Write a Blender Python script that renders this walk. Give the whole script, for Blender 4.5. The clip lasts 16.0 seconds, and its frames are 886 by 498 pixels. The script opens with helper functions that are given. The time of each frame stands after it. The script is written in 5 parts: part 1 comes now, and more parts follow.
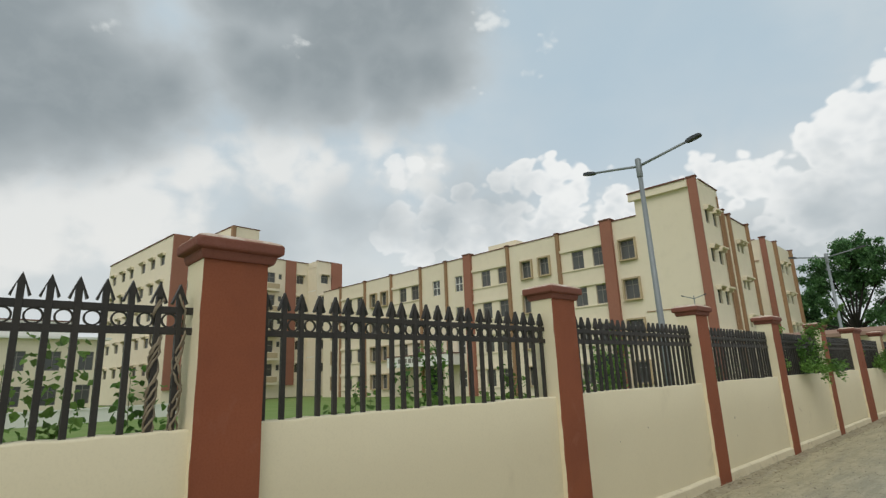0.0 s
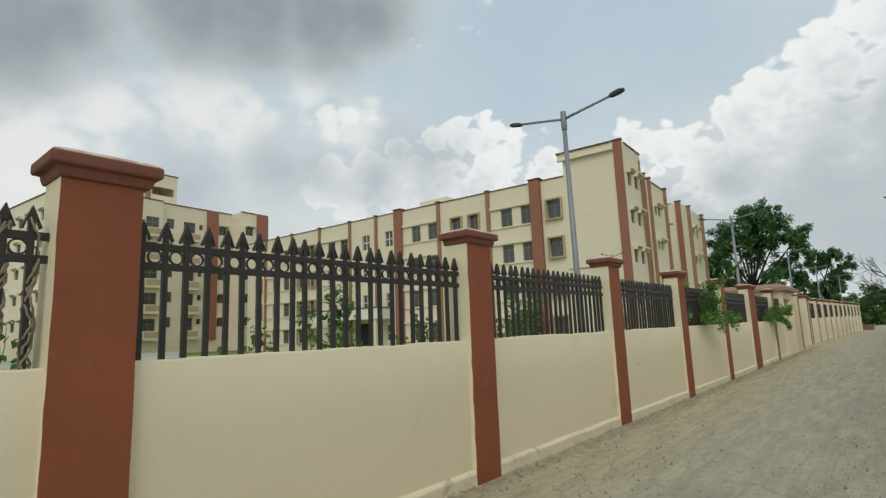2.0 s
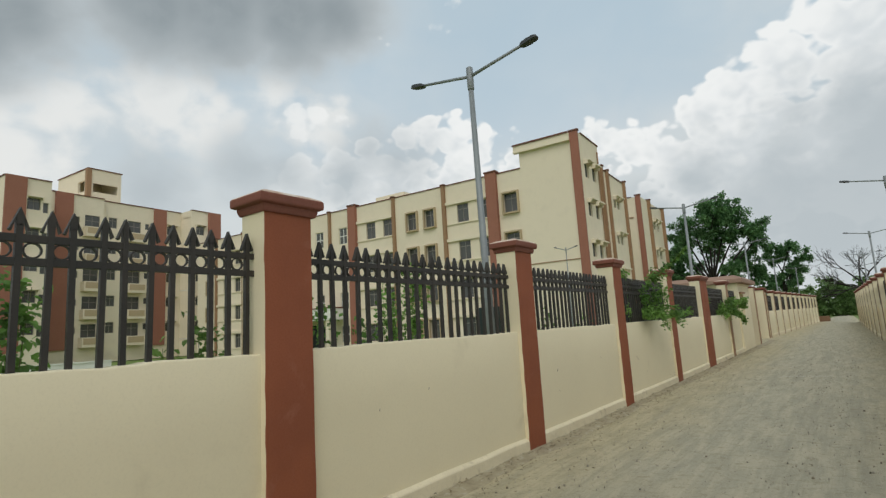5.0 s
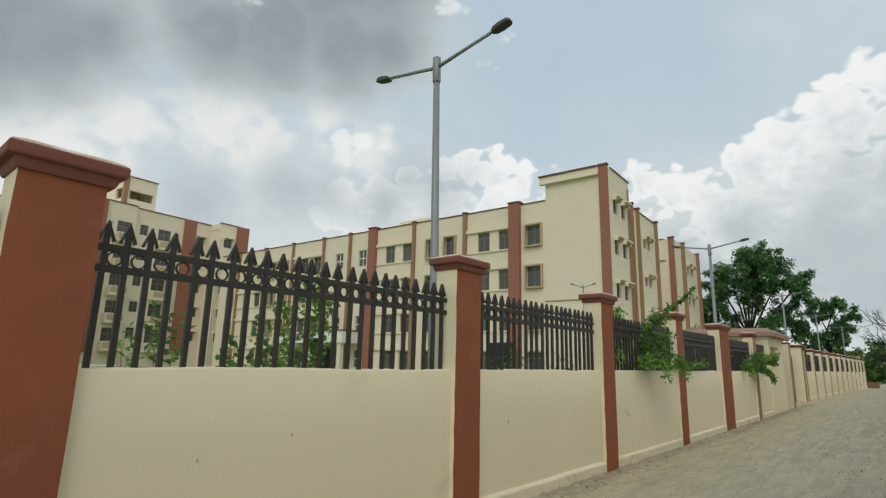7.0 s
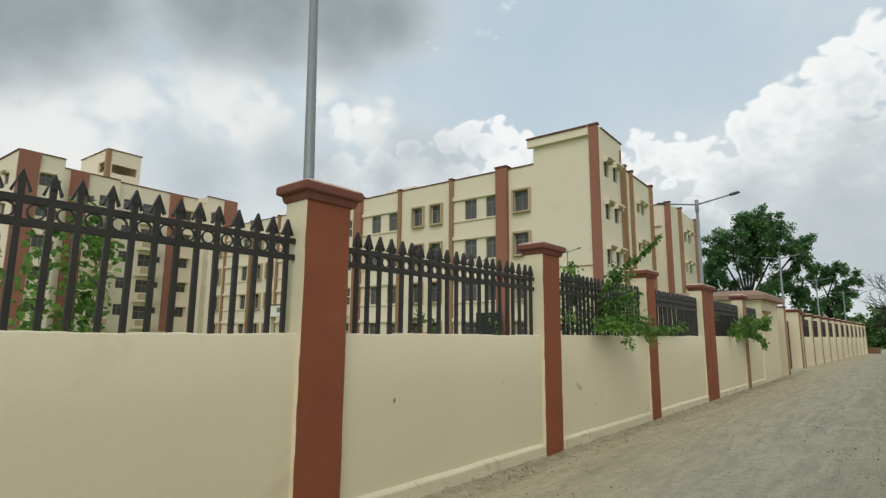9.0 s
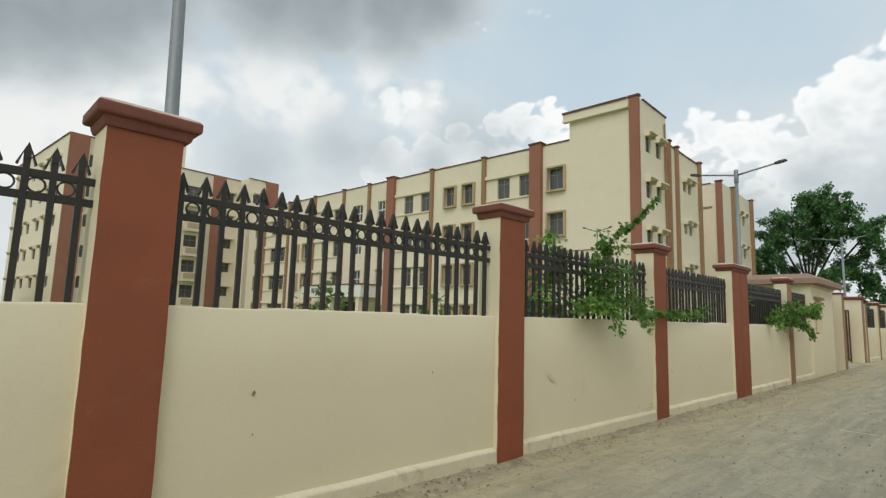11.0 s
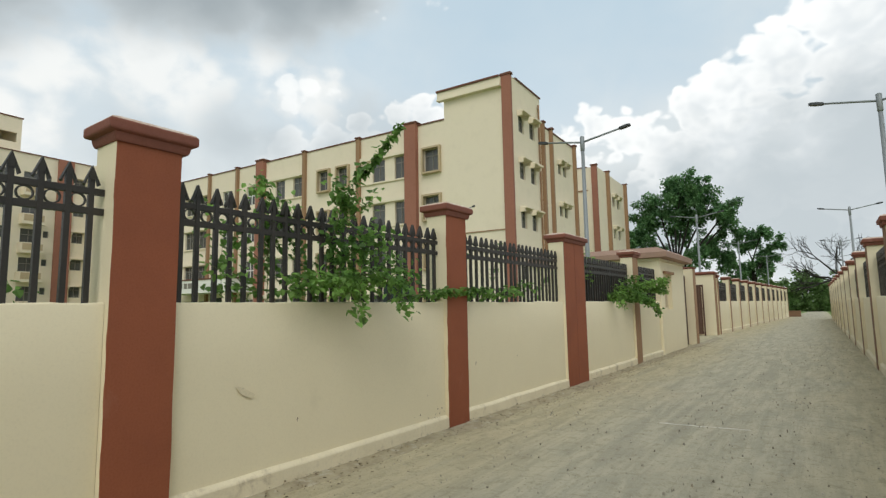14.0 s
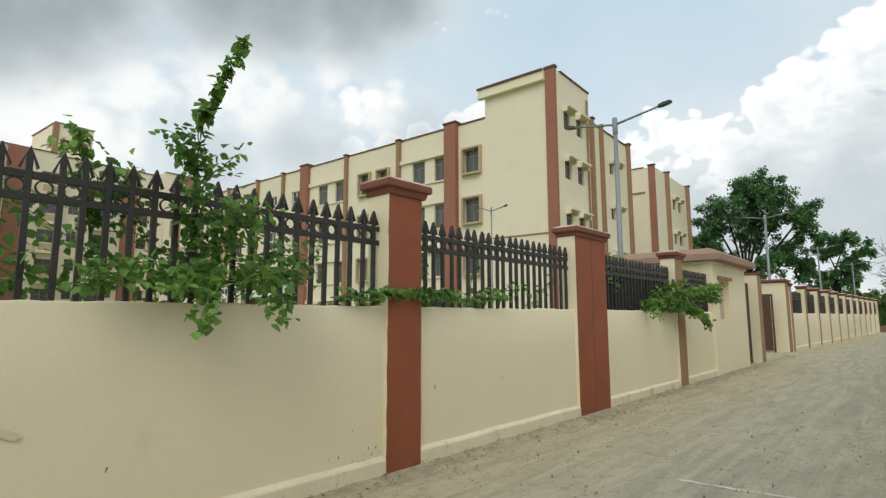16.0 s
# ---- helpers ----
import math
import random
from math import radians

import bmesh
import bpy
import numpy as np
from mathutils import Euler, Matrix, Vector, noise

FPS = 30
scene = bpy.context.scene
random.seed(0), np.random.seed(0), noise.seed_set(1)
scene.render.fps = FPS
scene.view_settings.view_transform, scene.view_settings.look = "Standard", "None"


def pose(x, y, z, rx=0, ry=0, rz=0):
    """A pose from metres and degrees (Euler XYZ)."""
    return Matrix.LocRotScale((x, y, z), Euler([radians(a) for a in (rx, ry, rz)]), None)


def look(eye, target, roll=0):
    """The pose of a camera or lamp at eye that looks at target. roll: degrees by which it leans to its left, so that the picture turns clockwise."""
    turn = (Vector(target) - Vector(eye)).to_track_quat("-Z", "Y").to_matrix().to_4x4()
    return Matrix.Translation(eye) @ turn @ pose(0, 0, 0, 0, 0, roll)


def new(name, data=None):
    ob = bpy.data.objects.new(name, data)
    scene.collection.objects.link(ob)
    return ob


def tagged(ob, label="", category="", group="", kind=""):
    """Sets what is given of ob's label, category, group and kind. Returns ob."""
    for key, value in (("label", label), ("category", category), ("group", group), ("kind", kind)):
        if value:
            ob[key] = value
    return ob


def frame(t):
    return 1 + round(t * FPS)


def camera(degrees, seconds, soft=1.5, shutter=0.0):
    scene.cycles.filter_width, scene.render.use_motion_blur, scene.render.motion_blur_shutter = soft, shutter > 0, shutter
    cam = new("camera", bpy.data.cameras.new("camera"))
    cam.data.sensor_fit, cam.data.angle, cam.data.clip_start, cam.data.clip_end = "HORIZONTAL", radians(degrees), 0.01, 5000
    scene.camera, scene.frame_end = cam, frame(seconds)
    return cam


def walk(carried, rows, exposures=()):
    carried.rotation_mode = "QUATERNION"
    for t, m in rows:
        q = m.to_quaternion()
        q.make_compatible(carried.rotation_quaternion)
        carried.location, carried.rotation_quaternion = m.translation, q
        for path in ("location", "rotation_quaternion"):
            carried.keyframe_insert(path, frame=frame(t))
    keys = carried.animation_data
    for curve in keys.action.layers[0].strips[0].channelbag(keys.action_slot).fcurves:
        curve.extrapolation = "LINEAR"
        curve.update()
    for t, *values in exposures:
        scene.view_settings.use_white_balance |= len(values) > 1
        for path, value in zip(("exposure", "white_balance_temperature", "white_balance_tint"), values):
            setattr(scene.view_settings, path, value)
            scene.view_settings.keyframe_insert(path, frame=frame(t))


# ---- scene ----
cam = camera(79.7, 16.0, soft=1.35)
PATH = [
    (0, (3.457, -3.103, 1.715), (2.035, -1.779, 2.186), -2.3),
    (0.5, (3.458, -3.072, 1.712), (2.122, -1.645, 2.136), -2.2),
    (1, (3.455, -3.033, 1.691), (2.192, -1.528, 2.064), -2.0),
    (1.5, (3.429, -2.917, 1.639), (2.21, -1.365, 1.966), -2.4),
    (2, (3.431, -2.807, 1.591), (2.165, -1.289, 1.894), -2.2),
    (2.5, (3.299, -2.565, 1.593), (2.161, -0.947, 1.884), -2.6),
    (3, (3.303, -2.282, 1.606), (2.173, -0.664, 1.931), -5.0),
    (3.5, (3.347, -1.92, 1.589), (2.182, -0.322, 1.893), -5.0),
    (4, (3.329, -1.484, 1.584), (2.117, 0.08, 1.879), -4.4),
    (6.3, (3.436, 0.513, 1.554), (2.318, 2.137, 1.889), -1.8),
    (6.5, (3.451, 0.673, 1.54), (2.334, 2.292, 1.901), -1.8),
    (7, (3.473, 1.142, 1.565), (2.205, 2.633, 1.977), 1.4),
    (7.5, (3.484, 1.665, 1.507), (2.148, 3.128, 1.78), 1.9),
    (8, (3.437, 2.196, 1.537), (2.21, 3.748, 1.831), 0.2),
    (8.2, (3.411, 2.381, 1.523), (2.143, 3.893, 1.851), 1.4),
    (10.3, (3.484, 4.226, 1.476), (2.19, 5.726, 1.753), -0.6),
    (10.5, (3.485, 4.397, 1.482), (2.194, 5.892, 1.801), -0.7),
    (11, (3.541, 4.804, 1.462), (2.118, 6.187, 1.713), 1.6),
    (11.5, (3.527, 5.252, 1.472), (2.186, 6.721, 1.675), -0.2),
    (12, (3.542, 5.8, 1.433), (2.204, 7.273, 1.635), 0.8),
    (12.5, (3.531, 6.233, 1.431), (2.268, 7.761, 1.702), 0.2),
    (13, (3.557, 6.777, 1.39), (2.434, 8.411, 1.655), -3.0),
    (13.5, (3.64, 7.195, 1.431), (2.494, 8.818, 1.662), -2.7),
    (14, (3.637, 7.589, 1.411), (2.483, 9.207, 1.63), -1.0),
    (14.5, (3.625, 8.077, 1.376), (2.369, 9.619, 1.589), 1.3),
    (15, (3.632, 8.563, 1.389), (2.311, 10.048, 1.607), 0.5),
    (15.5, (3.58, 8.997, 1.389), (2.261, 10.474, 1.664), -2.1),
    (16, (3.587, 9.504, 1.387), (2.262, 10.981, 1.638), -0.1),
]
walk(cam, [(t, look(eye, target, roll)) for t, eye, target, roll in PATH], exposures=[(0.0, -0.05, 6500, 8), (7.0, -0.03, 6500, 8), (10.5, 0.10, 6500, 8), (13.0, 0.15, 6500, 8), (16.0, 0.27, 6500, 8)])

# ---- light: a bright hazy sky with broken cloud, and a veiled high sun ----
SUN_AZ, SUN_EL = 209.0, 48.0     # compass-like: degrees to the left of +y, height


def direction(az, el):
    a, e = radians(az), radians(el)
    return Vector((-math.sin(a) * math.cos(e), math.cos(a) * math.cos(e), math.sin(e)))


sun = new("sun", bpy.data.lights.new("sun", "SUN"))
sun.data.energy, sun.data.angle, sun.data.color = 1.2, radians(40), (1.0, 0.96, 0.88)
sun.matrix_world = look(direction(SUN_AZ, SUN_EL) * 60, (0, 0, 0))

world = bpy.data.worlds.new("sky")
scene.world = world
world.use_nodes = True


class Nodes:
    """Short hand for building a node tree."""

    def __init__(self, tree):
        self.t = tree
        tree.nodes.clear()

    def add(self, kind, **values):
        n = self.t.nodes.new(kind)
        for k, v in values.items():
            setattr(n, k, v)
        return n

    def put(self, socket, value):
        if isinstance(value, bpy.types.NodeSocket):
            self.t.links.new(value, socket)
        else:
            socket.default_value = value

    def math(self, op, a, b=0.0, clamp=False):
        n = self.add("ShaderNodeMath", operation=op, use_clamp=clamp)
        self.put(n.inputs[0], a)
        self.put(n.inputs[1], b)
        return n.outputs[0]

    def vmath(self, op, a, b=(0, 0, 0)):
        n = self.add("ShaderNodeVectorMath", operation=op)
        self.put(n.inputs[0], a)
        self.put(n.inputs[1], b)
        return n.outputs["Value"] if op == "DOT_PRODUCT" else n.outputs[0]

    def noise(self, vec, scale, detail=4.0, rough=0.55, distort=0.0):
        n = self.add("ShaderNodeTexNoise")
        self.put(n.inputs["Vector"], vec)
        for k, v in (("Scale", scale), ("Detail", detail), ("Roughness", rough), ("Distortion", distort)):
            n.inputs[k].default_value = v
        return n.outputs["Fac"]

    def ramp(self, fac, a, b, lo=0.0, hi=1.0, smooth=True):
        n = self.add("ShaderNodeMapRange", interpolation_type="SMOOTHSTEP" if smooth else "LINEAR")
        self.put(n.inputs[0], fac)
        for i, v in zip((1, 2, 3, 4), (a, b, lo, hi)):
            n.inputs[i].default_value = v
        return n.outputs[0]

    def mix(self, fac, a, b, blend="MIX"):
        n = self.add("ShaderNodeMix", data_type="RGBA", blend_type=blend)
        self.put(n.inputs[0], fac)
        self.put(n.inputs[6], a if isinstance(a, bpy.types.NodeSocket) else (*a[:3], 1))
        self.put(n.inputs[7], b if isinstance(b, bpy.types.NodeSocket) else (*b[:3], 1))
        return n.outputs[2]


def build_sky():
    n = Nodes(world.node_tree)
    d = n.vmath("NORMALIZE", n.add("ShaderNodeTexCoord").outputs["Generated"])
    air = n.add("ShaderNodeTexSky", sky_type="NISHITA", sun_disc=False)
    air.sun_elevation, air.sun_rotation = radians(SUN_EL), radians(-SUN_AZ)
    air.air_density, air.dust_density, air.ozone_density = 1.0, 2.2, 1.0
    xyz = n.add("ShaderNodeSeparateXYZ")
    n.put(xyz.inputs[0], d)
    high = xyz.outputs[2]

    def bodies(items):
        """Rounded bodies of cloud (azimuth, height, reach in degrees), joined: above zero inside."""
        out = None
        for az, el, reach in items:
            v = n.add("ShaderNodeVectorMath", operation="DISTANCE")
            n.put(v.inputs[0], d)
            v.inputs[1].default_value = direction(az, el)
            one = n.math("SUBTRACT", radians(reach), v.outputs["Value"])
            if out is None:
                out = one
            else:
                s = n.add("ShaderNodeMath", operation="SMOOTH_MAX")
                n.put(s.inputs[0], out)
                n.put(s.inputs[1], one)
                s.inputs[2].default_value = 0.03
                out = s.outputs[0]
        return out

    def wobble(field, *layers):
        for tex, amount in layers:
            field = n.math("ADD", field, n.math("MULTIPLY", n.math("SUBTRACT", tex, 0.5), amount))
        return field

    def billow(scale, soft=0.35):
        """Rounded bumps, high at the middle of each cell."""
        v = n.add("ShaderNodeTexVoronoi", feature="SMOOTH_F1")
        n.put(v.inputs["Vector"], n.vmath("ADD", stretch, n.vmath("MULTIPLY", warp.outputs["Color"], (0.05, 0.05, 0.05))))
        v.inputs["Scale"].default_value = scale
        v.inputs["Smoothness"].default_value = soft
        return n.math("SUBTRACT", 1.0, v.outputs["Distance"])

    stretch = n.vmath("MULTIPLY", d, (1.0, 1.0, 1.3))
    warp = n.add("ShaderNodeTexNoise")
    n.put(warp.inputs["Vector"], stretch)
    warp.inputs["Scale"].default_value, warp.inputs["Detail"].default_value = 11.0, 3.0
    big = n.noise(stretch, 3.0, 3.0, 0.5)
    mid = n.noise(stretch, 8.0, 4.0, 0.5, 0.3)
    puffs = n.noise(stretch, 18.0, 5.0, 0.55, 0.3)
    fine = n.noise(stretch, 50.0, 4.0, 0.6)
    broad, lumps, knobs = billow(9.0), billow(22.0), billow(52.0)
    # high thin veil, thickening towards the horizon and away from the clear gap
    veil = n.math("ADD", n.math("MULTIPLY", n.ramp(mid, 0.3, 0.75), 0.4), n.ramp(high, 0.12, 0.46, 0.8, 0.2))
    gap = n.ramp(bodies([(29, 28, 9), (23, 33, 11), (16, 28, 6), (26, 45, 14)]), -0.12, 0.10)
    veil = n.math("MULTIPLY", veil, n.math("SUBTRACT", 1.0, n.math("MULTIPLY", gap, 0.7)), clamp=True)
    haze = n.mix(n.ramp(high, 0.0, 0.5), (7.4, 7.8, 8.0), (5.4, 6.7, 7.6))
    clear = n.mix(0.8, air.outputs[0], haze)
    sky = n.mix(veil, clear, n.mix(n.ramp(big, 0.35, 0.65), (7.2, 7.5, 7.6), (6.3, 6.7, 6.9)))
    # sunlit haze between the clouds, soft and slightly warm
    glow = wobble(bodies([(63.5, 22.8, 5.0), (54.0, 25.0, 3.0), (66.0, 24.5, 3.5), (79.0, 16.0, 6.0), (87.0, 15.0, 6.0), (73.5, 21.5, 3.5), (50.0, 20.5, 4.0), (101, 16, 9)]), (mid, 0.10), (puffs, 0.09), (lumps, 0.06))
    sky = n.mix(n.ramp(glow, -0.02, 0.05, 0.0, 0.8), sky, (8.6, 8.55, 8.4))
    # cumulus heads
    heads = bodies([(37.4, 20.1, 2.5), (34.6, 19.6, 2.5), (31.6, 18.5, 2.3), (40.4, 19.5, 2.2), (28.6, 16.8, 3.0), (48.2, 18.4, 2.1), (51.2, 18.2, 2.0), (45.3, 19.0, 2.0), (52.2, 23.3, 1.4), (50.5, 21.4, 1.8),
                    (19.4, 18.2, 2.3), (16.4, 16.2, 2.2), (22.2, 15.8, 2.6), (25.5, 15.2, 2.8), (13.2, 16.3, 2.2), (8.8, 18.6, 2.8), (5.6, 19.9, 3.1), (1.6, 21.2, 3.9), (-4.0, 22.6, 4.4), (-10, 22, 7), (4, 13.5, 6.5), (10.5, 13.2, 4.0), (-6, 14, 8),
                    (-18, 18, 10), (-32, 16, 12), (-50, 16, 12), (42, 15, 4.5), (35, 14.5, 4.5), (51, 15, 3.5), (105, 16, 9), (135, 18, 12), (170, 20, 14), (210, 18, 13), (250, 19, 13), (285, 17, 12)])
    heads = wobble(heads, (mid, 0.04), (lumps, 0.075), (knobs, 0.028), (fine, 0.012))
    cover = n.ramp(heads, -0.004, 0.014)
    left_soft = n.ramp(n.vmath("DOT_PRODUCT", d, tuple(direction(85, 18))), 0.72, 0.92, 1.0, 0.45)
    cover = n.math("MULTIPLY", cover, left_soft)
    depth = n.ramp(heads, 0.02, 0.11)
    crease = n.math("MULTIPLY", n.ramp(heads, 0.0, 0.05), n.ramp(lumps, 0.70, 0.40, 0.0, 0.9))
    belly = n.math("MULTIPLY", depth, n.ramp(wobble(mid, (puffs, 0.5), (big, 0.6)), 0.40, 0.62))
    ridge = n.ramp(n.math("ADD", n.math("MULTIPLY", broad, 0.7), n.math("MULTIPLY", lumps, 0.3)), 0.42, 0.66)
    lit = n.mix(crease, (9.1, 9.15, 9.15), (7.3, 7.6, 7.85))
    lit = n.mix(n.math("MULTIPLY", depth, n.math("SUBTRACT", 0.7, n.math("MULTIPLY", ridge, 0.7))), lit, (6.5, 6.9, 7.15))
    lit = n.mix(n.math("MULTIPLY", belly, 0.8), lit, (6.2, 6.6, 6.85))
    sky = n.mix(n.math("MULTIPLY", cover, 0.95), sky, lit)
    # grey bellies of nearer cloud, soft-edged
    dull = wobble(bodies([(41.2, 18.2, 2.6), (44.2, 18.9, 2.0), (39.4, 19.0, 1.5), (47.0, 16.6, 2.6), (53.5, 17.6, 1.8), (57.5, 17.0, 2.5), (1.2, 17.6, 1.6), (-3.4, 17.2, 3.0), (4.0, 9.5, 5.0), (-0.7, 8.0, 6.0), (-7, 11.5, 7.0), (9.5, 12.2, 2.6), (15, 7, 5), (24, 11.5, 3.0),
                          (66, 14.5, 3.0)]), (mid, 0.07), (puffs, 0.05), (lumps, 0.02))
    sky = n.mix(n.ramp(dull, -0.055, 0.055, 0.0, 0.88), sky, (4.75, 5.25, 5.6))
    # dark sheets overhead
    dark = wobble(bodies([(85, 27.0, 6.6), (80, 27.0, 4.6), (76.8, 27.8, 3.4), (93, 27, 9.0), (91, 36, 8.0), (60, 32.2, 5.2), (66, 31.0, 4.2), (53, 32.2, 4.8), (48, 32.6, 3.4), (69.5, 33.5, 2.6), (57, 38, 6.5), (50, 39, 6.0), (67, 40, 6.0),
                          (120, 40, 20), (10, 62, 16), (200, 55, 22), (290, 50, 18)]), (big, 0.05), (mid, 0.055), (puffs, 0.035), (lumps, 0.015))
    grey = n.mix(n.ramp(dark, -0.04, 0.06), (5.1, 5.5, 5.75), (2.85, 3.25, 3.5))
    sky = n.mix(n.ramp(dark, -0.068, 0.005, 0.0, 0.96), sky, n.mix(n.math("MULTIPLY", n.ramp(puffs, 0.35, 0.7), 0.22), grey, (4.6, 5.0, 5.2)))
    # torn wisps in the gap and through the dark sheets
    wisp = wobble(bodies([(33.7, 33.9, 1.1), (35.4, 31.3, 1.1), (41.8, 29.8, 0.9), (40.0, 36.4, 2.4), (43.0, 30.3, 0.6), (63.8, 34.4, 1.5), (62.6, 33.6, 0.9), (82.7, 31.9, 1.1), (83.6, 33.2, 0.9)]), (puffs, 0.08), (knobs, 0.04), (fine, 0.04))
    sky = n.mix(n.ramp(wisp, 0.012, 0.05, 0.0, 0.7), sky, (8.4, 8.6, 8.6))
    back = n.add("ShaderNodeBackground")
    n.put(back.inputs[0], sky)
    back.inputs[1].default_value = 0.1
    out = n.add("ShaderNodeOutputWorld")
    n.put(out.inputs[0], back.outputs[0])


build_sky()

# ---- materials ----


def material(name, base, second=None, rough=0.85, scale=1.2, fine=40.0, amount=0.5, bump=0.15, metal=0.0, stretch=(1, 1, 1), third=None, third_at=(0.58, 0.72), third_scale=0.6,
             jitter=0.0):
    m = bpy.data.materials.new(name)
    m.use_nodes = True
    n = Nodes(m.node_tree)
    where = n.add("ShaderNodeNewGeometry").outputs["Position"]
    if stretch != (1, 1, 1):
        where = n.vmath("MULTIPLY", where, stretch)
    second = second or tuple(c * 0.82 for c in base)
    wide = n.noise(where, scale, 5.0, 0.6, 0.2)
    grain = n.noise(where, fine, 4.0, 0.65)
    col = n.mix(n.math("MULTIPLY", n.ramp(wide, 0.35, 0.7), amount), base, second)
    col = n.mix(n.math("MULTIPLY", n.ramp(grain, 0.45, 0.75), amount * 0.6), col, tuple(c * 0.75 for c in base))
    if third:
        col = n.mix(n.ramp(n.noise(where, third_scale, 6.0, 0.65, 0.4), *third_at), col, third)
    if jitter:
        own = n.add("ShaderNodeObjectInfo").outputs["Random"]
        isle = n.add("ShaderNodeNewGeometry").outputs["Random Per Island"]
        both = n.math("FRACT", n.math("ADD", own, isle))
        hsv = n.add("ShaderNodeHueSaturation")
        n.put(hsv.inputs["Value"], n.ramp(both, 0.0, 1.0, 1 - jitter, 1 + jitter, smooth=False))
        n.put(hsv.inputs["Color"], col)
        col = hsv.outputs[0]
    p = n.add("ShaderNodeBsdfPrincipled")
    n.put(p.inputs["Base Color"], col)
    n.put(p.inputs["Roughness"], n.ramp(grain, 0.3, 0.7, max(0.02, rough - 0.08), min(1.0, rough + 0.08)))
    p.inputs["Metallic"].default_value = metal
    p.inputs["Specular IOR Level"].default_value = 0.3
    if bump:
        b = n.add("ShaderNodeBump")
        b.inputs["Strength"].default_value = bump
        b.inputs["Distance"].default_value = 0.02
        n.put(b.inputs["Height"], n.math("ADD", n.math("MULTIPLY", grain, 0.4), wide))
        n.put(p.inputs["Normal"], b.outputs[0])
    out = n.add("ShaderNodeOutputMaterial")
    n.put(out.inputs[0], p.outputs[0])
    return m


def leaf_material(name, base, second, jitter=0.35):
    m = bpy.data.materials.new(name)
    m.use_nodes = True
    n = Nodes(m.node_tree)
    geo = n.add("ShaderNodeNewGeometry")
    col = n.mix(n.ramp(n.noise(geo.outputs["Position"], 1.4, 3.0), 0.35, 0.65), base, second)
    hsv = n.add("ShaderNodeHueSaturation")
    n.put(hsv.inputs["Value"], n.ramp(geo.outputs["Random Per Island"], 0, 1, 1 - jitter, 1 + jitter, smooth=False))
    n.put(hsv.inputs["Color"], col)
    p = n.add("ShaderNodeBsdfPrincipled")
    n.put(p.inputs["Base Color"], hsv.outputs[0])
    p.inputs["Roughness"].default_value = 0.5
    p.inputs["Specular IOR Level"].default_value = 0.35
    tr = n.add("ShaderNodeBsdfTranslucent")
    n.put(tr.inputs[0], hsv.outputs[0])
    ms = n.add("ShaderNodeMixShader")
    ms.inputs[0].default_value = 0.45
    n.put(ms.inputs[1], p.outputs[0])
    n.put(ms.inputs[2], tr.outputs[0])
    out = n.add("ShaderNodeOutputMaterial")
    n.put(out.inputs[0], ms.outputs[0])
    return m


def glass_material():
    m = bpy.data.materials.new("tinted_glass")
    m.use_nodes = True
    p = m.node_tree.nodes["Principled BSDF"]
    p.inputs["Base Color"].default_value = (0.15, 0.155, 0.15, 1)
    p.inputs["Roughness"].default_value = 0.12
    p.inputs["Transmission Weight"].default_value = 0.45
    p.inputs["IOR"].default_value = 1.45
    return m


CREAM = material("cream_plaster", (0.765, 0.685, 0.49), (0.69, 0.615, 0.435), 0.88, 0.7, 60, 0.3, 0.06, third=(0.66, 0.585, 0.415), third_at=(0.60, 0.80), third_scale=0.9)
CREAM_PALE = material("pale_cream_trim", (0.76, 0.68, 0.50), (0.66, 0.585, 0.42), 0.9, 2.5, 40, 0.6, 0.2, third=(0.47, 0.40, 0.285), third_at=(0.54, 0.74), third_scale=4.0)
FAR_CREAM = material("cream_facade_paint", (0.785, 0.695, 0.545), (0.735, 0.645, 0.50), 0.9, 0.18, 1.5, 0.3, 0.0)
WHITE = material("white_paint", (0.80, 0.79, 0.74), (0.72, 0.71, 0.66), 0.85, 0.6, 20, 0.4, 0.0)
RED = material("terracotta_paint", (0.285, 0.088, 0.042), (0.215, 0.066, 0.034), 0.72, 1.6, 70, 0.6, 0.16, third=(0.30, 0.11, 0.065), third_at=(0.58, 0.76), third_scale=2.2)
CAP_RED = material("dull_terracotta_cap", (0.215, 0.080, 0.055), (0.17, 0.066, 0.048), 0.78, 2.5, 60, 0.6, 0.18, third=(0.27, 0.13, 0.10), third_at=(0.60, 0.78), third_scale=4.0)
FAR_RED = material("terracotta_facade", (0.33, 0.145, 0.10), (0.28, 0.122, 0.085), 0.85, 0.5, 8, 0.5, 0.0)
TAN = material("brown_trim_paint", (0.33, 0.20, 0.115), (0.28, 0.17, 0.10), 0.85, 0.5, 8, 0.5, 0.0)
DULL_BROWN = material("faded_brown_paint", (0.23, 0.135, 0.08), (0.18, 0.105, 0.065), 0.85, 1.5, 30, 0.5, 0.05)
COPING = material("brown_coping", (0.16, 0.07, 0.05), (0.13, 0.06, 0.045), 0.85, 1.0, 12, 0.5, 0.0)
# Mottled cap top, painted pale: the sky's brightness on it is in the colour.
SKYLIT_TOP = material("skylit_cap_top", (0.60, 0.47, 0.38), (0.46, 0.27, 0.20), 0.95, 5.0, 60, 0.8, 0.2, third=(0.70, 0.62, 0.54), third_at=(0.45, 0.65), third_scale=6.0)
IRON = material("black_enamel", (0.033, 0.031, 0.028), (0.056, 0.047, 0.039), 0.48, 3.0, 60, 0.6, 0.06)
STEEL = material("galvanised_steel", (0.27, 0.29, 0.30), (0.22, 0.24, 0.25), 0.55, 3.0, 40, 0.5, 0.03, metal=0.3)
